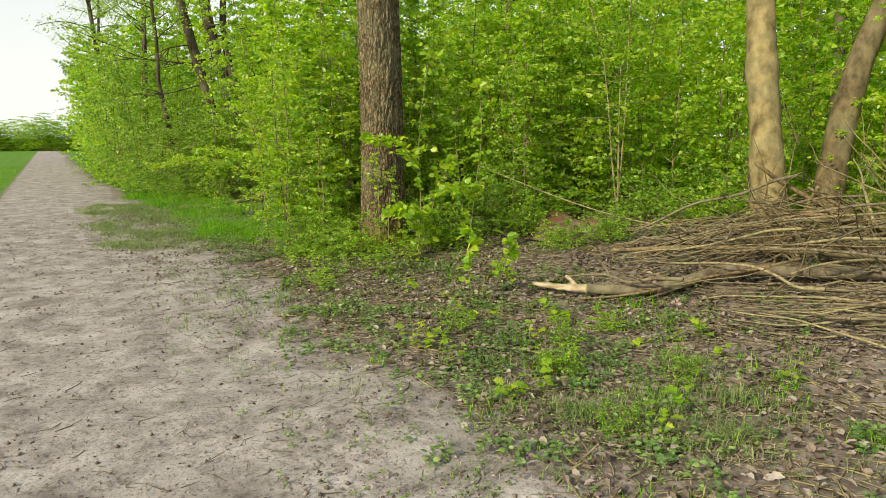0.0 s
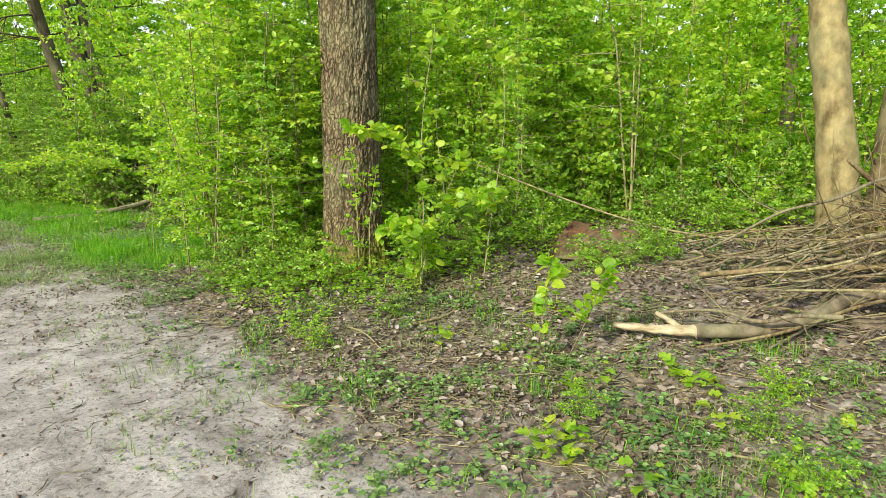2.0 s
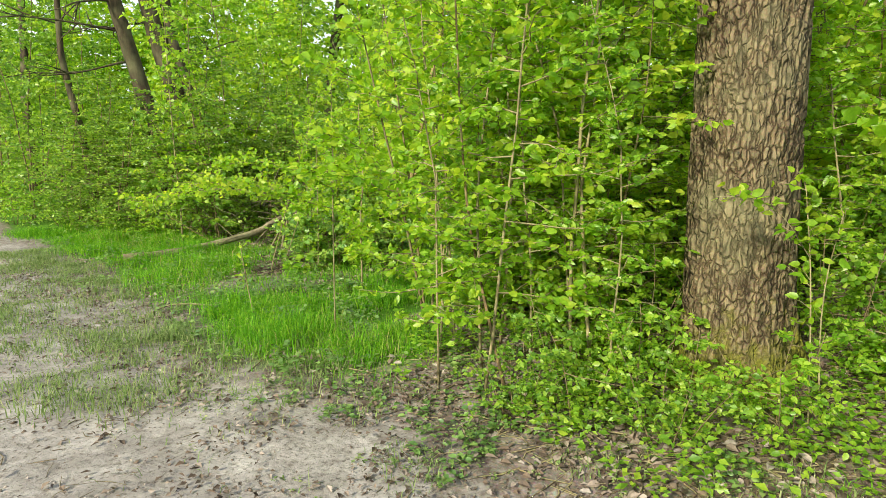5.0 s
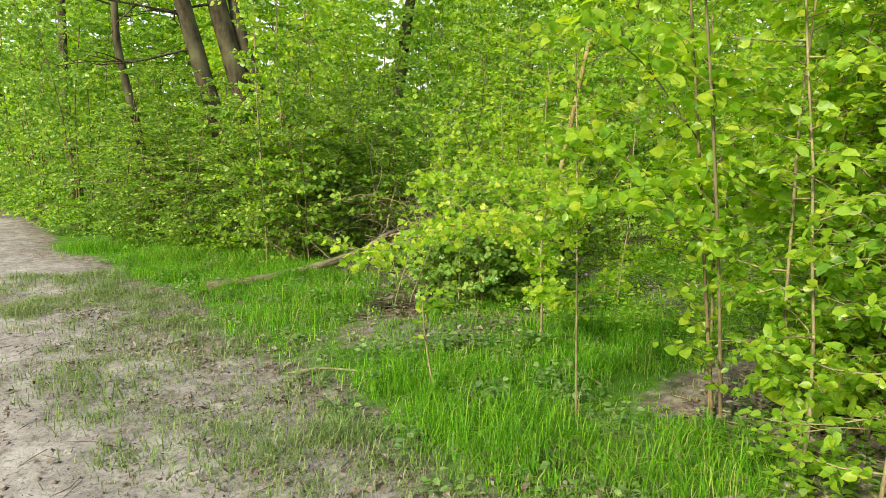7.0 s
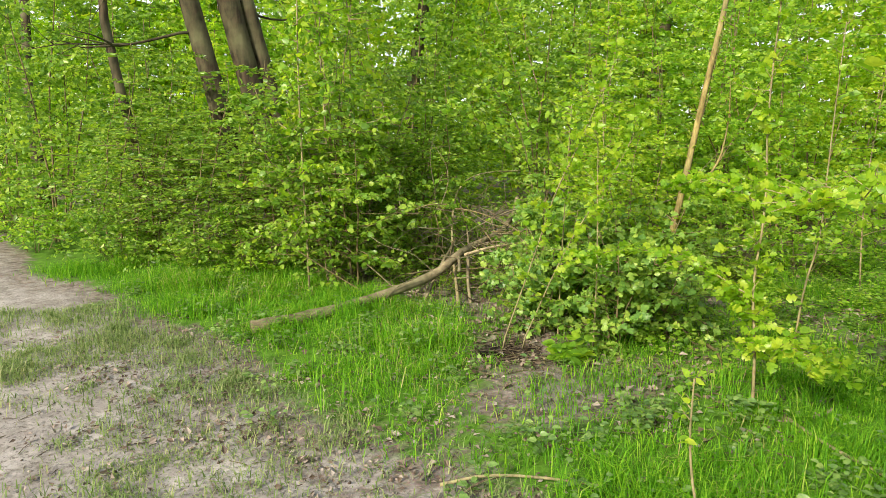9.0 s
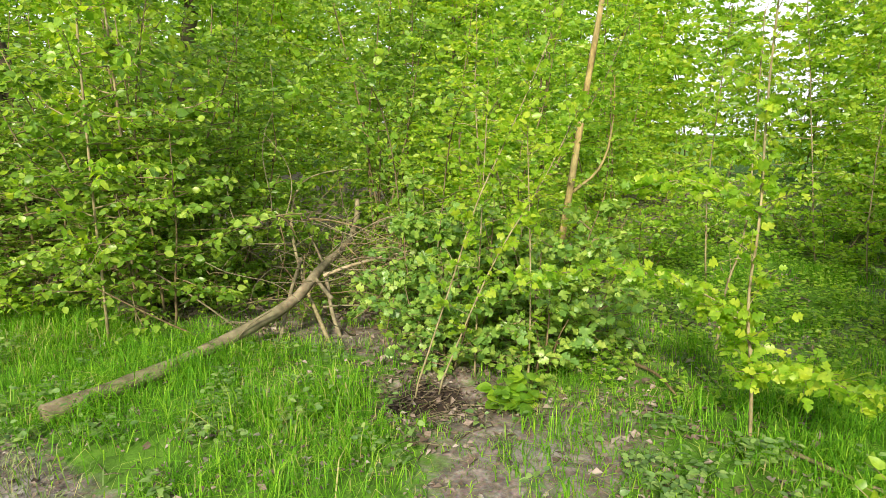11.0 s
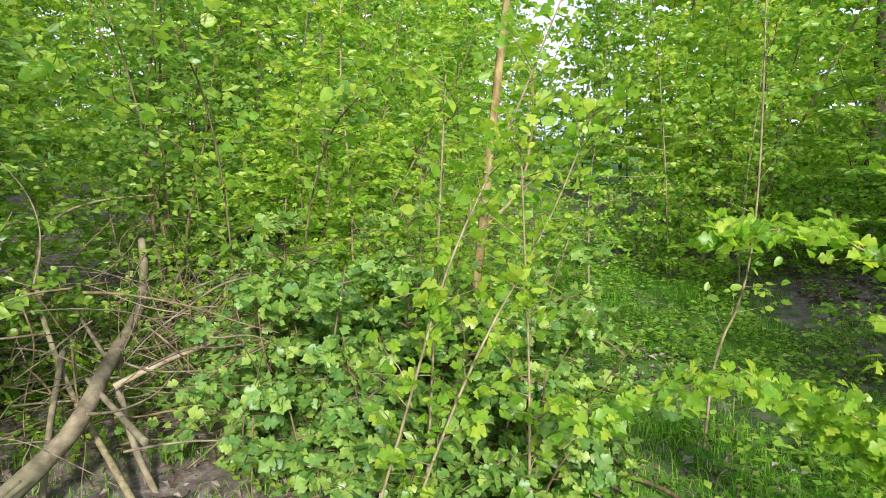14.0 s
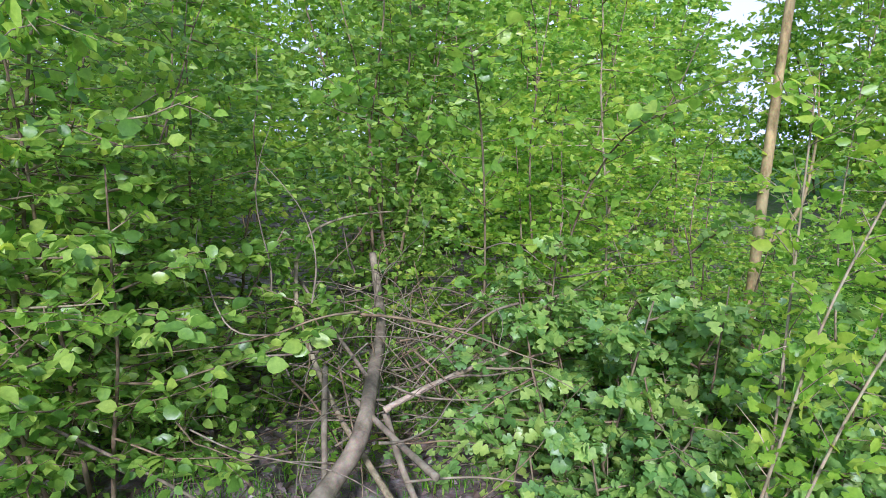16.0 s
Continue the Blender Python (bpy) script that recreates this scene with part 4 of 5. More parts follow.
sapling_along("sapling", 214, [[(3.3, 7.1, 0.1), (3.33, 7.15, 0.8), (3.3, 7.2, 1.25)], [(3.42, 7.1, 0.1), (3.45, 7.15, 0.7), (3.5, 7.1, 1.1)]], [[(3.32, 7.16, 0.9), (3.15, 7.25, 1.15), (2.95, 7.35, 1.2)]], LEAF_YOUNG, STEM_PALE, "thin bright sprouts in front of the oak", leaf=0.06, twigs=12, per=5, reach=0.13, start=0.35, radius=0.005)
sapling_along("sapling", 212, [[(2.62, 8.4, 0.0), (2.62, 8.6, 0.57), (2.6, 8.75, 1.16), (2.58, 8.8, 2.4)]], [], LEAF, STICK_TAN, LAB_B, leaf=0.062, twigs=24, per=6, reach=0.3, start=0.25, radius=0.012)
sapling_along("sapling", 213, [[(6.35, 6.3, 0.4), (6.42, 6.3, 1.2), (6.5, 6.35, 2.0), (6.55, 6.4, 3.6)], [(6.4, 6.3, 0.4), (6.35, 6.3, 1.3), (6.38, 6.35, 2.4)]], [], LEAF, STEM_PALE, "pale twin-stemmed birch-like sapling", leaf=0.06, twigs=26, per=6, reach=0.35, start=0.45, radius=0.016)


def hawthorn(seed, x, y, h, spread, n, label, mat=None, leaf=0.066):
    s = shrub("hawthorn_bush", seed, h, spread, 5, n, 7, 7, leaf, mat or LEAF_HAW, STEM_BROWN, LOBED, label, "bush", 0.08, 0.5, 0.35, 0.008, group="hawthorn bushes", rise=0.6)
    drop_in(s, x, y)


HAW = "dense hawthorn bush with small lobed green leaves"
hawthorn(301, 4.3, 13.4, 1.1, 0.55, 48, HAW)
hawthorn(302, 4.35, 13.1, 1.1, 0.58, 40, HAW)
hawthorn(303, 3.95, 13.15, 0.8, 0.42, 28, HAW)
hawthorn(304, 4.85, 13.75, 1.35, 0.62, 40, HAW)
hawthorn(305, 4.6, 12.65, 1.15, 0.55, 42, HAW)
hawthorn(306, 4.12, 12.62, 0.8, 0.42, 26, HAW)
hawthorn(307, 5.0, 13.1, 1.3, 0.6, 40, HAW)
drop_in(shrub("hazel_shrub", 310, 2.3, 0.85, 5, 64, 8, 9, 0.066, LEAF_DARK, STEM_BROWN, OVATE_FINE, "spreading hazel shrub with broad green leaves", "shrub", 0.12, 0.5, 0.3, 0.012), 3.75, 15.45)
drop_in(shrub("hazel_shrub", 311, 1.9, 0.75, 4, 48, 8, 8, 0.066, LEAF_DARK, STEM_BROWN, OVATE_FINE, "smaller hazel shrub with broad green leaves behind the twigs", "shrub", 0.2, 0.4, 0.25, 0.010), 4.35, 15.6)
sapling_along("hazel_shoot", 308, [[(5.0, 14.1, 0.0), (4.9, 14.05, 0.9), (4.6, 14.0, 1.6), (4.2, 13.95, 1.9)], [(5.1, 13.8, 0.0), (4.95, 13.7, 0.9), (4.7, 13.5, 1.5), (4.3, 13.2, 1.7)]],
              [[(4.8, 14.0, 1.2), (4.5, 14.3, 1.6), (4.2, 14.5, 1.75)]], LEAF, STEM_BROWN, "arching hazel shoots with rounded leaves", leaf=0.062, shape=ROUND, twigs=20, per=5, reach=0.2, start=0.35, radius=0.008)


# ---------------------------------------------------------------- brushwood and fallen wood
def limb_part(name, pts, r0, r1, mat, root, rng, sides=7, rough=0.05, label=""):
    p = np.array(pts, float) - np.array(root.location)
    for _ in range(2):
        p = np.concatenate([p[:1], np.stack([0.75 * p[:-1] + 0.25 * p[1:], 0.25 * p[:-1] + 0.75 * p[1:]], 1).reshape(-1, 3), p[-1:]])
    b = Buf()
    tube(b, p, np.linspace(r0, r1, len(p)), sides, rng, rough)
    return part(name, b, mat, root, label)


def brushwood():
    rng = np.random.default_rng(42)
    root = thing("brushwood_pile", Matrix.Translation((5.6, 3.6, float(lie(5.6, 3.6)))), "heap of long cut tan branches stacked on leaf litter", "brushwood")
    along_d, across = unit(np.array([0.74, -0.67, 0])), unit(np.array([0.67, 0.74, 0]))
    for k in range(84):
        v = rng.uniform(-0.22, 1.5)
        L = rng.uniform(0.35, 1.5)
        u0 = max(0.05, rng.uniform(0.1, 1.2) + 0.35 * v) if k % 4 else rng.uniform(0.9, 1.9)
        yaw = rng.normal(0, 0.3) + (0.5 if k % 7 == 0 else 0)
        d = along_d * math.cos(yaw) + across * math.sin(yaw)
        c = np.array([3.95, 4.62, 0]) + along_d * (u0 + L) + across * v
        n = 7
        hump = 1 - min(abs(v - 0.55) / 1.1, 1) ** 2
        h0 = 0.03 + rng.uniform(0, 0.42) * hump
        kink = np.cumsum(rng.normal(0, 0.05, (n, 3)), 0)
        pts = []
        for i in range(n):
            s = (i / (n - 1) - 0.5) * 2
            p = c + d * s * L + kink[i]
            reach = (p - np.array([3.95, 4.62, 0])) @ along_d
            z = float(lie(p[0], p[1])) + max(0.015, h0 * min(1.3, 0.35 + 0.42 * reach) + kink[i, 2] * 0.8)
            pts.append((p[0], p[1], z))
        r = rng.uniform(0.006, 0.020) if k % 3 else rng.uniform(0.004, 0.009)
        limb_part("branch", pts, r * 0.45, r, (STICK_TAN, TWIG_DEAD, STEM_PALE)[k % 3 if k % 6 < 5 else 0], root, rng, 6, 0.07)
        if k % 2:
            q = np.array(pts[2])
            tw = wander(rng, q, d * -0.6 + across * rng.normal(0, 0.6) + np.array([0, 0, rng.uniform(0.0, 0.7)]), rng.uniform(0.25, 0.7), 4, 0.16)
            limb_part("branch", tw, r * 0.4, 0.0015, TWIG_DEAD, root, rng, 5, 0.07)
    for k in range(46):      # upright, forked ends at the far side of the heap
        c = np.array([6.0, 3.3, 0]) + along_d * rng.uniform(-0.5, 1.0) + across * rng.uniform(-0.5, 0.8)
        z = float(lie(c[0], c[1])) + 0.15
        ln = wander(rng, (c[0], c[1], z), (-0.5 * along_d[0] + rng.normal(0, 0.4), -0.5 * along_d[1] + rng.normal(0, 0.4), rng.uniform(0.3, 0.9)), rng.uniform(0.6, 1.3), 5, 0.16)
        limb_part("branch", ln, rng.uniform(0.005, 0.011), 0.002, (STICK_TAN, TWIG_DEAD)[k % 2], root, rng, 5, 0.07)
    for pts, r in (([(7.2, 3.1, 0.5), (6.7, 3.6, 0.75), (6.3, 3.9, 1.0), (6.0, 4.1, 1.25)], 0.03), ([(7.4, 3.3, 0.4), (6.9, 3.5, 0.7), (6.6, 3.9, 1.0)], 0.028),
                   ([(7.0, 2.6, 0.3), (6.2, 3.2, 0.45), (5.2, 4.0, 0.5), (4.6, 4.6, 0.42)], 0.03), ([(6.9, 4.3, 0.4), (6.9, 4.1, 0.7), (6.87, 3.95, 1.0)], 0.03)):
        limb_part("branch", pts, r, r * 0.6, STICK_TAN, root, rng, 8, 0.07)
    limb_part("branch", [(4.62, 6.95, 1.15), (5.5, 6.0, 0.66), (6.2, 5.3, 0.44), (7.4, 4.2, 0.36)], 0.005, 0.016, STEM_PALE, root, rng, 7, 0.05)
    # the thick log in front, with its stripped end
    limb_part("log", [(4.05, 4.33, 0.16), (4.4, 3.98, 0.17), (4.75, 3.82, 0.24), (5.1, 3.7, 0.36), (5.5, 3.3, 0.34), (6.3, 2.7, 0.34)], 0.046, 0.06, LOG_GREY, root, rng, 12, 0.06, "grey-brown log")
    limb_part("log_end", [(3.8, 4.8, 0.15), (3.9, 4.62, 0.14), (3.99, 4.46, 0.15), (4.06, 4.32, 0.16)], 0.02, 0.044, WOOD_BARE, root, rng, 10, 0.16, "stripped pale broken end")
    limb_part("log_stub", [(4.0, 4.42, 0.17), (4.04, 4.52, 0.2), (4.06, 4.62, 0.22)], 0.026, 0.014, WOOD_BARE, root, rng, 8, 0.14)
    limb_part("log", [(4.9, 3.65, 0.16), (5.6, 3.05, 0.16), (6.4, 2.3, 0.18)], 0.06, 0.07, LOG_GREY, root, rng, 10, 0.06)
    for k in range(48):      # long thin rods fanned out on the ground before the log
        p = np.array([4.9, 3.58, 0]) + along_d * rng.uniform(-0.25, 1.0) - across * rng.uniform(0.0, 1.0) ** 1.4 * 1.0
        yaw = rng.normal(-0.12, 0.22)
        d = along_d * math.cos(yaw) + across * math.sin(yaw)
        ln = wander(rng, (p[0], p[1], 0), d, rng.uniform(0.7, 1.7), 6, 0.09)
        ln[:, 2] = lie(ln[:, 0], ln[:, 1]) + np.maximum(0.012, rng.uniform(0.02, 0.16) + np.cumsum(rng.normal(0, 0.02, len(ln))))
        r = rng.uniform(0.004, 0.014)
        limb_part("branch", ln, r * 0.4, r, (STICK_TAN, STEM_PALE, TWIG_DEAD, LOG_BARK)[k % 4], root, rng, 6, 0.07)
    for k in range(26):      # tall forked tops leaning up against the pale tree
        c = np.array([7.0, 3.2, 0]) + along_d * rng.uniform(-0.5, 0.7) + across * rng.uniform(-0.35, 0.5)
        z = float(lie(c[0], c[1])) + rng.uniform(0.1, 0.3)
        way = (-0.62 + rng.normal(0, 0.3), 0.5 + rng.normal(0, 0.45), rng.uniform(0.1, 0.7))
        ln = wander(rng, (c[0], c[1], z), way, rng.uniform(0.9, 1.6), 6, 0.15)
        r = rng.uniform(0.008, 0.021)
        limb_part("branch", ln, r, r * 0.25, (STEM_TAN, STICK_TAN, STEM_PALE)[k % 3], root, rng, 7, 0.07)
        for _ in range(2):
            q, e = along(ln, rng.uniform(0.3, 0.9))
            limb_part("branch", wander(rng, q, e + rng.normal(0, 0.6, 3), rng.uniform(0.2, 0.55), 4, 0.2), r * 0.4, 0.0015, (TWIG_DEAD, STEM_TAN)[k % 2], root, rng, 5, 0.07)
    for k in range(40):      # thin crossing twigs in front
        u = rng.uniform(0.5, 2.6)
        p = np.array([3.95, 4.62, 0]) + along_d * u + across * rng.uniform(-0.35, 0.9)
        z = float(lie(p[0], p[1])) + rng.uniform(0.03, 0.3)
        ln = wander(rng, (p[0], p[1], z), (rng.normal(0, 1), rng.normal(0, 1), rng.normal(0.1, 0.25)), rng.uniform(0.3, 0.9), 5, 0.2)
        ln[:, 2] = np.maximum(ln[:, 2], lie(ln[:, 0], ln[:, 1]) + 0.01)
        limb_part("branch", ln, rng.uniform(0.003, 0.007), 0.0015, (TWIG_DEAD, STICK_TAN)[k % 2], root, rng, 5, 0.07)


brushwood()


def fallen_branch():
    rng = np.random.default_rng(43)
    root = thing("fallen_branch", Matrix.Translation((2.2, 14.55, 0.0)), "fallen grey-brown bough arching over the grass into a bush", "fallen branch")
    limb_part("bough", [(2.2, 14.55, 0.05), (2.75, 14.5, 0.06), (3.3, 14.42, 0.13), (3.9, 14.38, 0.24), (4.08, 14.35, 0.36), (4.39, 14.46, 0.43), (5.1, 14.7, 0.48), (5.6, 14.95, 0.62), (5.75, 15.05, 0.8)], 0.05, 0.024, LOG_BARK, root, rng, 12, 0.05)
    limb_part("side_branch", [(4.85, 15.1, 0.9), (4.72, 15.04, 0.66), (4.4, 14.68, 0.33), (4.1, 14.3, 0.15), (3.85, 14.0, 0.03)], 0.011, 0.017, STEM_PALE, root, rng)
    limb_part("side_branch", [(4.85, 15.1, 0.9), (5.0, 15.1, 1.05), (5.2, 14.95, 1.12), (5.5, 14.8, 1.12)], 0.010, 0.005, STEM_PALE, root, rng)
    limb_part("side_branch", [(4.95, 15.2, 0.85), (4.8, 14.9, 0.6), (4.45, 14.5, 0.45)], 0.008, 0.011, TWIG_DEAD, root, rng)
    limb_part("torn_branch", [(4.22, 14.32, 0.4), (4.35, 14.2, 0.46), (4.6, 14.0, 0.52), (4.8, 13.85, 0.55)], 0.016, 0.008, WOOD_BARE, root, rng, 8, 0.1)
    limb_part("cut_branch", [(4.3, 14.5, 0.4), (4.05, 14.2, 0.36), (3.8, 13.94, 0.37)], 0.012, 0.016, LOG_BARK, root, rng)
    limb_part("side_branch", [(4.3, 14.35, 0.36), (4.15, 14.2, 0.15), (4.05, 14.05, 0.0)], 0.017, 0.014, LOG_BARK, root, rng)
    limb_part("side_branch", [(4.5, 14.75, 0.45), (4.1, 14.55, 0.25), (3.75, 14.35, 0.02)], 0.016, 0.013, LOG_BARK, root, rng)
    limb_part("side_branch", [(2.9, 15.05, 0.5), (3.2, 14.9, 0.25), (3.5, 14.75, 0.03)], 0.004, 0.007, STICK_TAN, root, rng)
    limb_part("side_branch", [(3.4, 15.3, 0.55), (3.6, 15.0, 0.3), (3.8, 14.75, 0.02)], 0.006, 0.008, TWIG_DEAD, root, rng)
    heap = thing("dead_twig_heap", Matrix.Translation((4.8, 14.5, 0.0)), "tangled heap of dead grey-brown twigs behind the bough", "twigs")
    for k in range(300):
        c = np.array([5.0, 14.5, 0]) + rng.normal(0, 1, 3) * np.array([0.55, 0.42, 0])
        z = abs(rng.normal(0.32, 0.28))
        ln = wander(rng, (c[0], c[1], max(z, 0.01)), (rng.normal(0, 1), rng.normal(0, 1), rng.normal(0.1, 0.35)), rng.uniform(0.35, 1.0), 5, 0.22)
        ln[:, 2] = np.maximum(ln[:, 2], 0.01)
        limb_part("twig", ln, rng.uniform(0.003, 0.0075), 0.0015, (TWIG_DEAD, LOG_BARK, STICK_TAN)[k % 3], heap, rng, 5, 0.08)


fallen_branch()


def stump():
    rng = np.random.default_rng(12)
    root = thing("rotten_stump", Matrix.LocRotScale((5.35, 5.95, float(lie(5.35, 5.95))), Euler((0, 0, -0.75)), (1.45, 0.85, 0.8)), "rotten reddish-brown tree stump with mossy side", "stump")
    n, m = 40, 14
    v = np.zeros((m, n, 3))
    for i in range(m):
        u = i / (m - 1)
        for j in range(n):
            a = 2 * math.pi * j / n
            r = 0.30 * (1.35 - 0.6 * u) * (1 + 0.16 * noise.noise(Vector((math.cos(a) * 1.6, math.sin(a) * 1.6, u))) + 0.1 * noise.noise(Vector((math.cos(a) * 6, math.sin(a) * 6, u * 5))))
            top = 0.27 + 0.24 * noise.noise(Vector((math.cos(a) * 1.4, math.sin(a) * 1.4, 7)))
            v[i, j] = (r * math.cos(a), r * math.sin(a), -0.08 + u * top)
    i = np.arange(m - 1)[:, None] * n
    j = np.arange(n)[None]
    k = (j + 1) % n
    b = Buf()
    b.add(v.reshape(-1, 3), np.stack([i + j, i + k, i + n + k, i + n + j], -1).reshape(-1, 4))
    part("side", b, BARK_STUMP, root)
    w = Buf()
    rings = [v[-1]]
    for s in (0.75, 0.45, 0.15):
        q = v[-1] * np.array([s, s, 1]) + rng.normal(0, 0.012, (n, 3)) - np.array([0, 0, 0.05 * (1 - s)])
        rings.append(q)
    i = np.arange(3)[:, None] * n
    w.add(np.stack(rings).reshape(-1, 3), np.stack([i + j, i + k, i + n + k, i + n + j], -1).reshape(-1, 4))
    part("rotten_top", w, WOOD_ROTTEN, root)


stump()


def single_stick(pts, r, mat, label, seed=1):
    root = thing("stick", Matrix.Translation(pts[0]), label, "stick", "loose sticks")
    limb_part("shaft", pts, r, r * 0.5, mat, root, np.random.default_rng(seed), 6, 0.06)


def on(x, y, up=0.012):
    return (x, y, float(lie(x, y)) + up)


for k, (a, m, b, r) in enumerate([((1.78, 11.9), (1.98, 11.75), (2.35, 11.3), 0.009), ((1.7, 11.75), (1.85, 11.75), (2.0, 11.75), 0.007), ((4.5, 12.08), (4.3, 11.9), (4.05, 11.75), 0.013), ((2.62, 6.3), (2.64, 6.1), (2.5, 5.75), 0.008), ((2.6, 6.4), (2.66, 6.1), (2.7, 5.9), 0.007),
                                  ((3.7, 5.4), (3.9, 5.6), (4.1, 5.75), 0.014), ((2.9, 3.3), (2.75, 3.6), (2.5, 3.8), 0.008), ((3.5, 3.1), (3.2, 3.4), (3.0, 3.9), 0.009), ((3.0, 6.0), (3.3, 5.9), (3.7, 6.1), 0.014), ((3.6, 11.2), (3.3, 10.9), (3.2, 10.5), 0.012),
                                  ((3.4, 4.2), (3.0, 4.4), (2.6, 4.9), 0.006), ((3.9, 9.1), (3.6, 9.0), (3.3, 9.0), 0.015), ((3.55, 9.0), (3.3, 9.15), (3.1, 9.2), 0.012)]):
    single_stick([on(*a, 0.02), on(*m, 0.06 if a[1] > 11 else 0.02), on(*b, 0.03)], r, (STEM_PALE, TWIG_DEAD, STICK_TAN)[k % 3], ("pale bare stick lying on the ground", "grey dead stick lying on the ground", "tan stick lying in the litter")[k % 3], k)


# ---------------------------------------------------------------- grass, weeds, litter
def grass(name, seed, spots, tall, label, lush=True, mat=None):
    rng = np.random.default_rng(seed)
    n = len(spots)
    x, y = spots[:, 0], spots[:, 1]
    z = lie(x, y) - 0.005
    a = rng.uniform(0, 2 * math.pi, n)
    clump = 0.6 + 0.5 * np.sin(x * 3.1 + np.sin(y * 2.3) * 1.7) * np.sin(y * 2.7 + 0.8 * x) + 0.3 * np.sin(x * 13.1 + 2 * np.sin(y * 9)) * np.sin(y * 11.7 + 1.5 * np.sin(x * 10))
    h = tall * rng.uniform(0.3, 1.15, n) * (0.3 + 1.0 * np.clip(clump, 0.05, 1.2)) * (0.4 + 0.6 * zones(x, y)[1] if lush else 1.0)
    lean = rng.uniform(0.25, 1.6, n)
    w = rng.uniform(0.0014, 0.0036, n)
    dx, dy = np.cos(a), np.sin(a)
    base = np.stack([x, y, z], -1)
    side = np.stack([-dy, dx, 0 * x], -1) * w[:, None]
    out = np.stack([dx, dy, 0 * x], -1)
    up = np.array([0, 0, 1.0])
    m1 = base + up * (h * 0.55)[:, None] + out * (h * lean * 0.25)[:, None]
    tip = base + up * (h * (1 - 0.4 * lean))[:, None] + out * (h * lean * 0.85)[:, None]
    v = np.stack([base - side, base + side, m1 + side * 0.8, m1 - side * 0.8, tip], 1)
    f = np.array([[0, 1, 2], [0, 2, 3], [3, 2, 4]])
    b = Buf()
    b.add(v.reshape(-1, 3), (f[None] + (np.arange(n) * 5)[:, None, None]).reshape(-1, 3))
    return stuff(name, b, mat or GRASS, label, "grass", False)


def scatter(rng, n, box, weight):
    x = rng.uniform(box[0], box[2], n)
    y = rng.uniform(box[1], box[3], n)
    keep = rng.uniform(0, 1, n) < weight(x, y)
    return np.stack([x[keep], y[keep]], -1)


def patches(x, y, s=1.0, cut=0.0):
    """Uneven cover, 0 to 1."""
    v = np.sin(x * 3.7 * s + 1.3 * np.sin(y * 2.9 * s)) * np.sin(y * 4.3 * s + 1.1 * np.sin(x * 3.3 * s + 2)) + 0.5 * np.sin(9.1 * s * x + 4 * s * y) * np.sin(7.7 * s * y - 3 * s * x)
    return smooth(cut - 0.35, cut + 0.55, v)


rng = np.random.default_rng(11)
verge = scatter(rng, 260000, (1.0, 8.2, 5.2, 18.5), lambda x, y: zones(x, y)[1] ** 2 * (0.25 + 0.75 * patches(x, y, 0.8)) * (0.35 + 0.65 * patches(x, y, 2.6, -0.1)))
grass("verge_grass", 1, verge, 0.22, "lush bright green grass on the path verge")
glade = scatter(rng, 70000, (4.6, 9.4, 11.0, 13.2), lambda x, y: zones(x, y)[1] * patches(x, y, 0.7))
grass("glade_grass", 2, glade, 0.2, "soft green grass in the small glade")
sparse = scatter(rng, 85000, (0.6, 1.2, 4.5, 16.0), lambda x, y: 0.6 * patches(x, y, 1.3, 0.3) * smooth(edge_of_path(y) - 1.2, edge_of_path(y) + 0.5, x) * (1 - 0.8 * zones(x, y)[1]))
grass("sparse_grass", 3, sparse, 0.08, "thin dusty tufts of grass at the path edge", False, GRASS_DUSTY)
tuft = np.concatenate([np.stack([rng.normal(x, s, int(n * 1.7)), rng.normal(y, s, int(n * 1.7))], -1) for x, y, n, s in ((q[0], q[1], q[2], rng.uniform(0.05, 0.2)) for q in ((2.35, 2.55, 260), (2.6, 2.35, 220), (2.75, 1.95, 220), (2.2, 2.95, 200), (3.3, 2.3, 200), (2.9, 2.6, 160), (3.5, 2.75, 150), (2.4, 3.6, 150), (2.55, 9.8, 600), (2.3, 10.1, 600), (2.7, 10.0, 600), (2.05, 9.6, 400), *[(rng.uniform(0.55, 1.75), rng.uniform(9.5, 16.5), int(rng.integers(25, 150))) for _ in range(150)]))])
grass("grass_tuft", 4, tuft, 0.1, "dusty green grass tufts in bare ground", False, GRASS_DUSTY)
shade = scatter(np.random.default_rng(8), 42000, (2.4, 11.2, 7.5, 15.6), lambda x, y: 0.8 * (1 - zones(x, y)[1]) * patches(x, y, 1.1, -0.1) * (1 - np.exp(-(((x - 3.42) / 0.3) ** 2 + ((y - 13.0) / 0.25) ** 2))))
grass("shade_grass", 6, shade, 0.15, "thin soft grass between the bushes", False)
fore = scatter(np.random.default_rng(41), 30000, (1.7, 1.4, 4.4, 6.8), lambda x, y: 0.5 * patches(x, y, 1.2, 0.35) * smooth(edge_of_path(y) - 0.1, edge_of_path(y) + 0.6, x))
grass("woodland_grass", 7, fore, 0.12, "soft thin grass tufts in the leaf litter", False)
meadow = scatter(rng, 22000, (-5.5, 6.0, -0.8, 40.0), lambda x, y: smooth(-0.9, -1.6, x))
grass("meadow_grass", 5, meadow, 0.16, "short green meadow grass beyond the path")


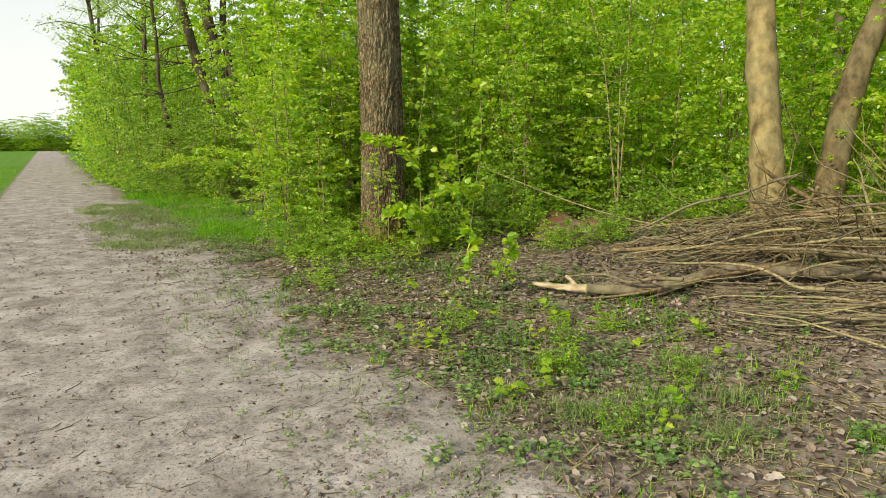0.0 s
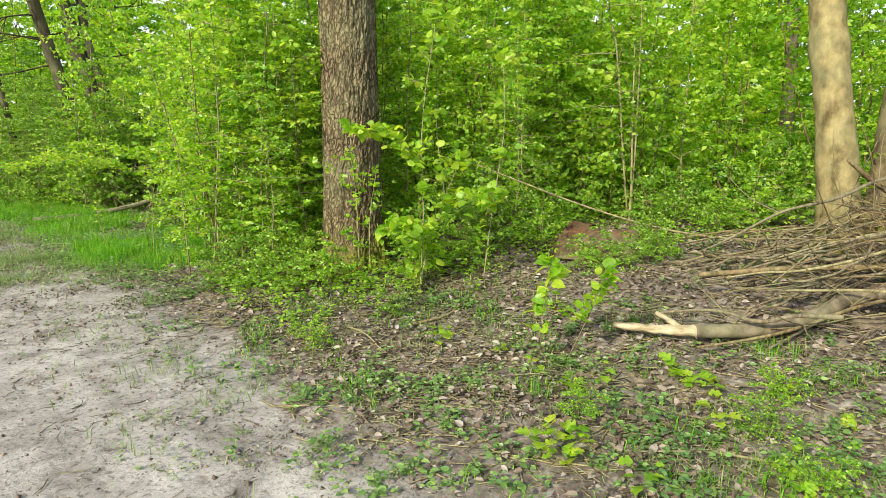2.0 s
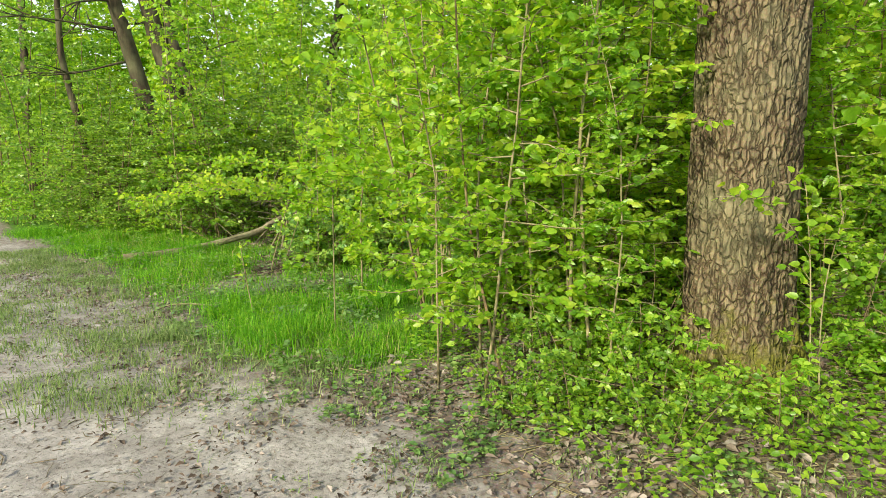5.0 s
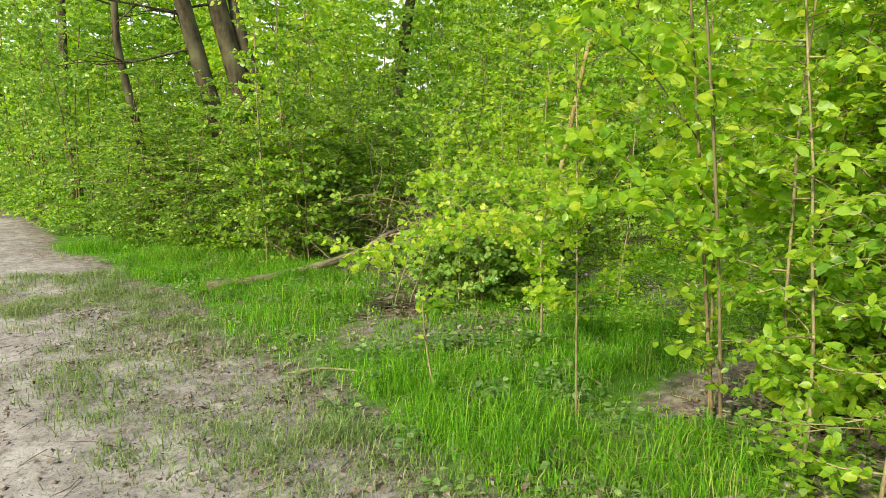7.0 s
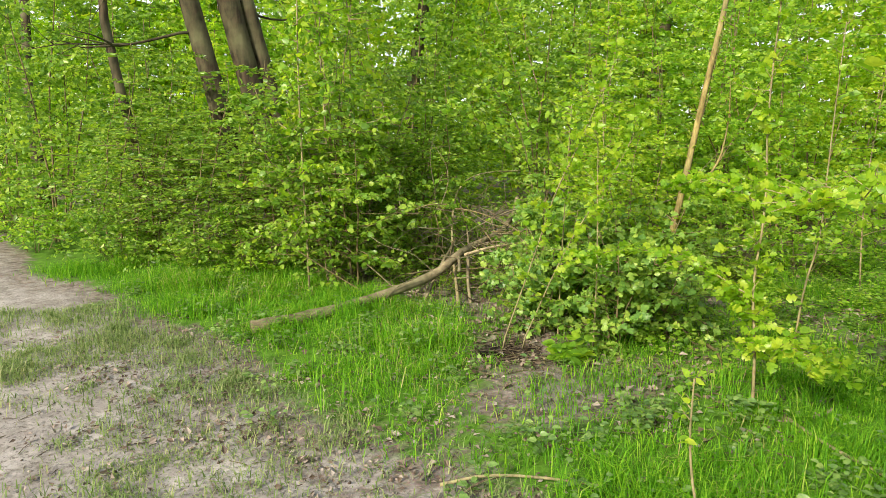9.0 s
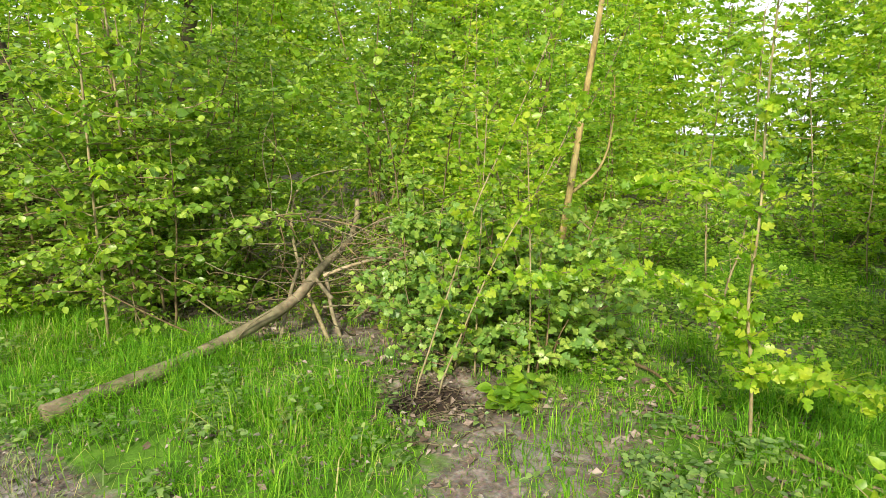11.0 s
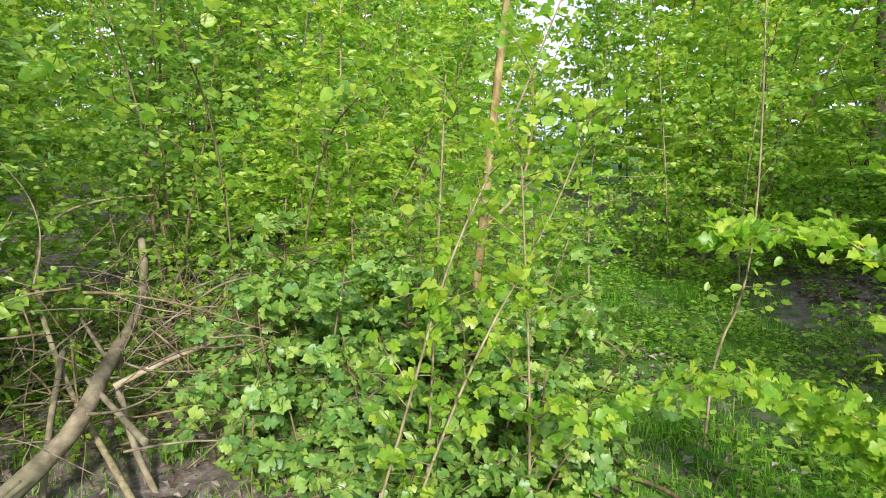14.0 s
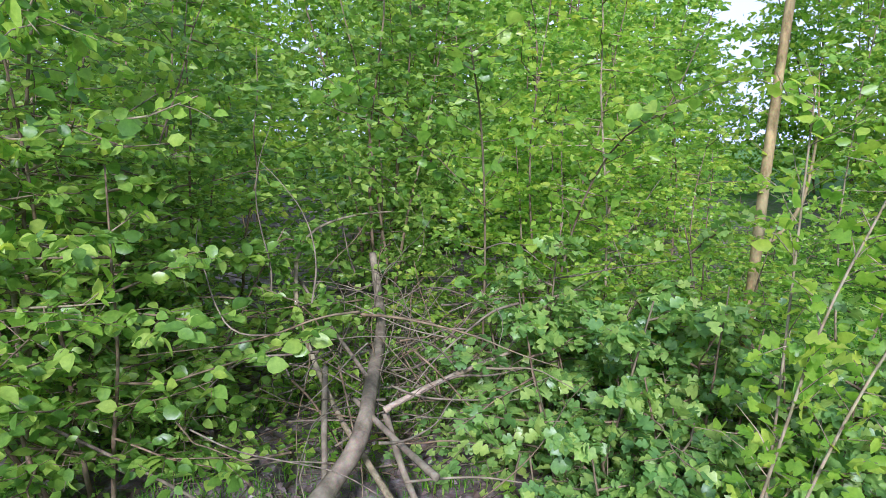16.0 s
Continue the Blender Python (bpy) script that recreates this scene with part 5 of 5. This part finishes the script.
def weeds(name, seed, spots, leaf, per, tall, shape, mat, label):
    rng = np.random.default_rng(seed)
    b = Buf()
    n = len(spots)
    base = np.stack([spots[:, 0], spots[:, 1], lie(spots[:, 0], spots[:, 1])], -1)
    h = tall * rng.uniform(0.3, 1.0, n)
    base = np.repeat(base, per, 0)
    hh = np.repeat(h, per) * rng.uniform(0.15, 1.0, n * per)
    a = rng.uniform(0, 6.28, n * per)
    d = np.stack([np.cos(a), np.sin(a), rng.uniform(0.05, 0.5, n * per)], -1)
    pos = base + np.stack([0.3 * hh * np.cos(a), 0.3 * hh * np.sin(a), hh], -1)
    leaves(b, pos, d, np.array([0, 0, 0.8]) + rng.normal(0, 0.3, (n * per, 3)), leaf * rng.uniform(0.5, 1.15, n * per), shape, 0.25, 0.25)
    return stuff(name, b, mat, label, "weeds")


def wood_floor(x, y):
    return smooth(edge_of_path(y) + 0.1, edge_of_path(y) + 1.0, x) * (1 - zones(x, y)[1])


spots = scatter(rng, 9500, (1.1, -2.0, 6.5, 9.8), lambda x, y: patches(x, y, 0.9, 0.15) * smooth(edge_of_path(y) - 0.35, edge_of_path(y) + 0.5, x) * (1 - 0.55 * smooth(3.4, 4.4, x)))
weeds("ground_ivy", 1, spots, 0.038, 9, 0.10, OVATE, WEED, "low creeping weeds over leaf litter")
spots = scatter(rng, 3000, (2.2, 5.2, 9.0, 9.4), lambda x, y: patches(x, y, 1.1, 0.0) * smooth(5.8, 7.4, y + 0.3 * (x - 3)))
weeds("herb_layer", 2, spots, 0.05, 13, 0.3, SIMPLE, LEAF, "leafy green herbs around the foot of the oak")
spots = scatter(rng, 420, (1.9, 1.8, 4.2, 5.6), lambda x, y: 0.35 * patches(x, y, 1.4, 0.4))
weeds("maple_seedlings", 3, spots, 0.075, 7, 0.2, LOBED, LEAF_YOUNG, "small bright maple seedlings in the litter")
spots = scatter(rng, 5200, (4.0, 8.5, 12.0, 16.5), lambda x, y: patches(x, y, 0.8, 0.0))
weeds("herb_layer", 8, scatter(np.random.default_rng(9), 1800, (4.2, 10.2, 8.5, 13.2), lambda x, y: patches(x, y, 1.2, 0.1)), 0.045, 9, 0.16, SIMPLE, LEAF_DARK, "fresh green herbs in the small glade")
weeds("herb_layer", 4, spots, 0.055, 9, 0.25, SIMPLE, LEAF, "green herbs under the shrubs")
weeds("verge_herbs", 6, scatter(rng, 3600, (1.3, 9.0, 3.6, 17.0), lambda x, y: zones(x, y)[1] * patches(x, y, 1.5, 0.35)), 0.045, 10, 0.16, OVATE, WEED, "small leafy herbs in the verge grass")
weeds("dock_plant", 5, np.array([[3.42, 12.52], [3.5, 12.45], [3.36, 12.45], [3.47, 12.6], [3.54, 12.55]]), 0.09, 14, 0.26, ROUND, LEAF, "broad-leaved green dock plant")


def litter(name, seed, spots, size, label, shape=SIMPLE):
    rng = np.random.default_rng(seed)
    n = len(spots)
    pos = np.stack([spots[:, 0], spots[:, 1], lie(spots[:, 0], spots[:, 1]) + rng.uniform(0.004, 0.03, n)], -1)
    b = Buf()
    leaves(b, pos, rng.normal(0, 1, (n, 3)) * np.array([1, 1, 0.25]), np.array([0, 0, 0.8]) + rng.normal(0, 0.35, (n, 3)), size * rng.uniform(0.4, 1.15, n), shape, 0.4, rng.uniform(0.1, 0.5))
    return stuff(name, b, LITTER, label, "leaf litter", False)


litter("leaf_litter", 1, scatter(rng, 70000, (1.4, -2.0, 8.0, 10.0), lambda x, y: wood_floor(x, y) * (0.4 + 0.6 * patches(x, y, 1.2))), 0.056, "dry brown and grey fallen leaves", OVATE)
litter("leaf_litter", 2, scatter(rng, 9000, (2.8, 11.0, 8.0, 16.0), lambda x, y: 0.3 + 0.7 * patches(x, y, 1.0, 0.1)), 0.06, "dry brown fallen leaves under the bushes")
litter("leaf_litter", 5, scatter(np.random.default_rng(51), 9000, (0.2, 7.5, 2.6, 15.5), lambda x, y: smooth(0.1, 1.5, x) * patches(x, y, 1.3, 0.0)), 0.045, "scattered dry leaves on the dusty path margin")
litter("leaf_crumbs", 3, scatter(rng, 34000, (-1.2, 1.0, 2.8, 15.0), lambda x, y: (0.2 + 0.8 * smooth(0.5, 1.5, x)) * patches(x, y, 1.5, 0.1)), 0.028, "crumbled leaf bits on the sandy path")


def twigs(name, seed, spots, length, mat, label, thick=1.0):
    rng = np.random.default_rng(seed)
    n = len(spots)
    a = rng.uniform(0, 6.28, n)
    L = length * rng.uniform(0.3, 1.2, n) / 2
    r = rng.uniform(0.0018, 0.0045, n) * thick
    c = np.stack([spots[:, 0], spots[:, 1], lie(spots[:, 0], spots[:, 1]) + 0.006], -1)
    d = np.stack([np.cos(a), np.sin(a), rng.normal(0.02, 0.08, n)], -1) * L[:, None]
    s = np.stack([-np.sin(a), np.cos(a), 0 * a], -1)
    u = np.array([0, 0, 1.0])
    kink = s * (L * rng.normal(0, 0.22, n))[:, None]
    rings = []
    for q, k, t in ((-1, 0, 1.0), (0, 1, 1.0), (1, 0, 0.5)):
        m = c + d * q + kink * k
        rings += [m + s * (r * t)[:, None], m + (u * 0.9 - s * 0.5) * (r * t)[:, None], m + (-u * 0.9 - s * 0.5) * (r * t)[:, None]]
    v = np.stack(rings, 1)
    f = []
    for i in (0, 3):
        for j in range(3):
            f.append([i + j, i + (j + 1) % 3, i + 3 + (j + 1) % 3, i + 3 + j])
    b = Buf()
    b.add(v.reshape(-1, 3), (np.array(f)[None] + (np.arange(n) * 9)[:, None, None]).reshape(-1, 4))
    return stuff(name, b, mat, label, "twigs")


twigs("litter_twigs", 1, scatter(rng, 9100, (1.4, -2.0, 7.0, 10.0), lambda x, y: wood_floor(x, y)), 0.32, STEM_PALE, "pale dry twigs strewn in leaf litter", 1.3)
twigs("litter_twigs", 5, scatter(np.random.default_rng(31), 900, (2.0, 4.6, 4.6, 7.4), lambda x, y: wood_floor(x, y)), 0.38, TWIG_DEAD, "grey dead twigs strewn before the oak", 1.5)
twigs("litter_twigs", 2, scatter(rng, 1500, (2.8, 11.0, 7.0, 16.0), lambda x, y: 0.4 + 0.6 * patches(x, y)), 0.3, TWIG_DEAD, "dry twigs strewn under the bushes")
twigs("path_twigs", 3, scatter(rng, 2200, (-1.3, 1.0, 2.2, 15.0), lambda x, y: 0.2 + 0.6 * patches(x, y, 1.2, 0.2)), 0.15, TWIG_DEAD, "small dark twigs scattered on the path", 0.75)


# ---------------------------------------------------------------- far distance
def hedge():
    rng = np.random.default_rng(91)
    for k in range(40):
        x = -26 + (k % 20) * 1.6 + rng.uniform(-0.6, 0.6)
        c = copy_thing(back[k % 3], Matrix.LocRotScale((x, 90 + 3.5 * (k // 20) + rng.uniform(-1.2, 1.2), -0.3), Euler((0, 0, rng.uniform(0, 6))), (1.8, 1.8, rng.uniform(0.5, 0.75))))
        tagged(c, "low green hedge bush at the far edge of the meadow", "hedge", "far hedge")


hedge()
hole = np.random.default_rng(12).normal(0, 1, (150, 2)) * np.array([0.2, 0.17]) + np.array([3.42, 13.0])
twigs("litter_twigs", 4, hole, 0.3, TWIG_DEAD, "dark tangled twigs in a small hollow", 1.3)
litter("leaf_litter", 4, np.random.default_rng(13).normal(0, 1, (45, 2)) * np.array([0.24, 0.2]) + np.array([3.42, 13.0]), 0.05, "dead leaves gathered in a small hollow")
margin = scatter(np.random.default_rng(21), 5200, (0.5, 1.0, 3.4, 9.6), lambda x, y: patches(x, y, 1.6, 0.25) * smooth(edge_of_path(y) - 1.1, edge_of_path(y) + 0.2, x))
weeds("knotweed", 9, margin, 0.02, 8, 0.045, SIMPLE, GRASS_DUSTY, "tiny dusty grey-green weeds on the trodden path margin")


def crumbs_of_soil(name, seed, spots, label):
    """Small angular clods and stones, half sunk."""
    rng = np.random.default_rng(seed)
    n = len(spots)
    r = 0.004 + 0.012 * rng.uniform(0, 1, n) ** 3
    c = np.stack([spots[:, 0], spots[:, 1], lie(spots[:, 0], spots[:, 1]) + 0.2 * r], -1)
    corner = np.array([[1, 0, 0], [0, 1, 0], [-1, 0, 0], [0, -1, 0], [0, 0, 0.8], [0, 0, -0.8]])
    v = c[:, None] + corner[None] * (r[:, None] * rng.uniform(0.6, 1.4, (n, 6)))[..., None] + rng.normal(0, 0.2, (n, 6, 3)) * r[:, None, None]
    f = np.array([[0, 1, 4], [1, 2, 4], [2, 3, 4], [3, 0, 4], [1, 0, 5], [2, 1, 5], [3, 2, 5], [0, 3, 5]])
    b = Buf()
    b.add(v.reshape(-1, 3), (f[None] + (np.arange(n) * 6)[:, None, None]).reshape(-1, 3))
    return stuff(name, b, LITTER, label, "soil")


crumbs_of_soil("soil_crumbs", 1, scatter(np.random.default_rng(22), 9000, (-1.3, 1.2, 2.4, 13.5), lambda x, y: 0.15 + 0.85 * patches(x, y, 1.1, 0.15)), "small brown clods and crumbs on the sandy path")
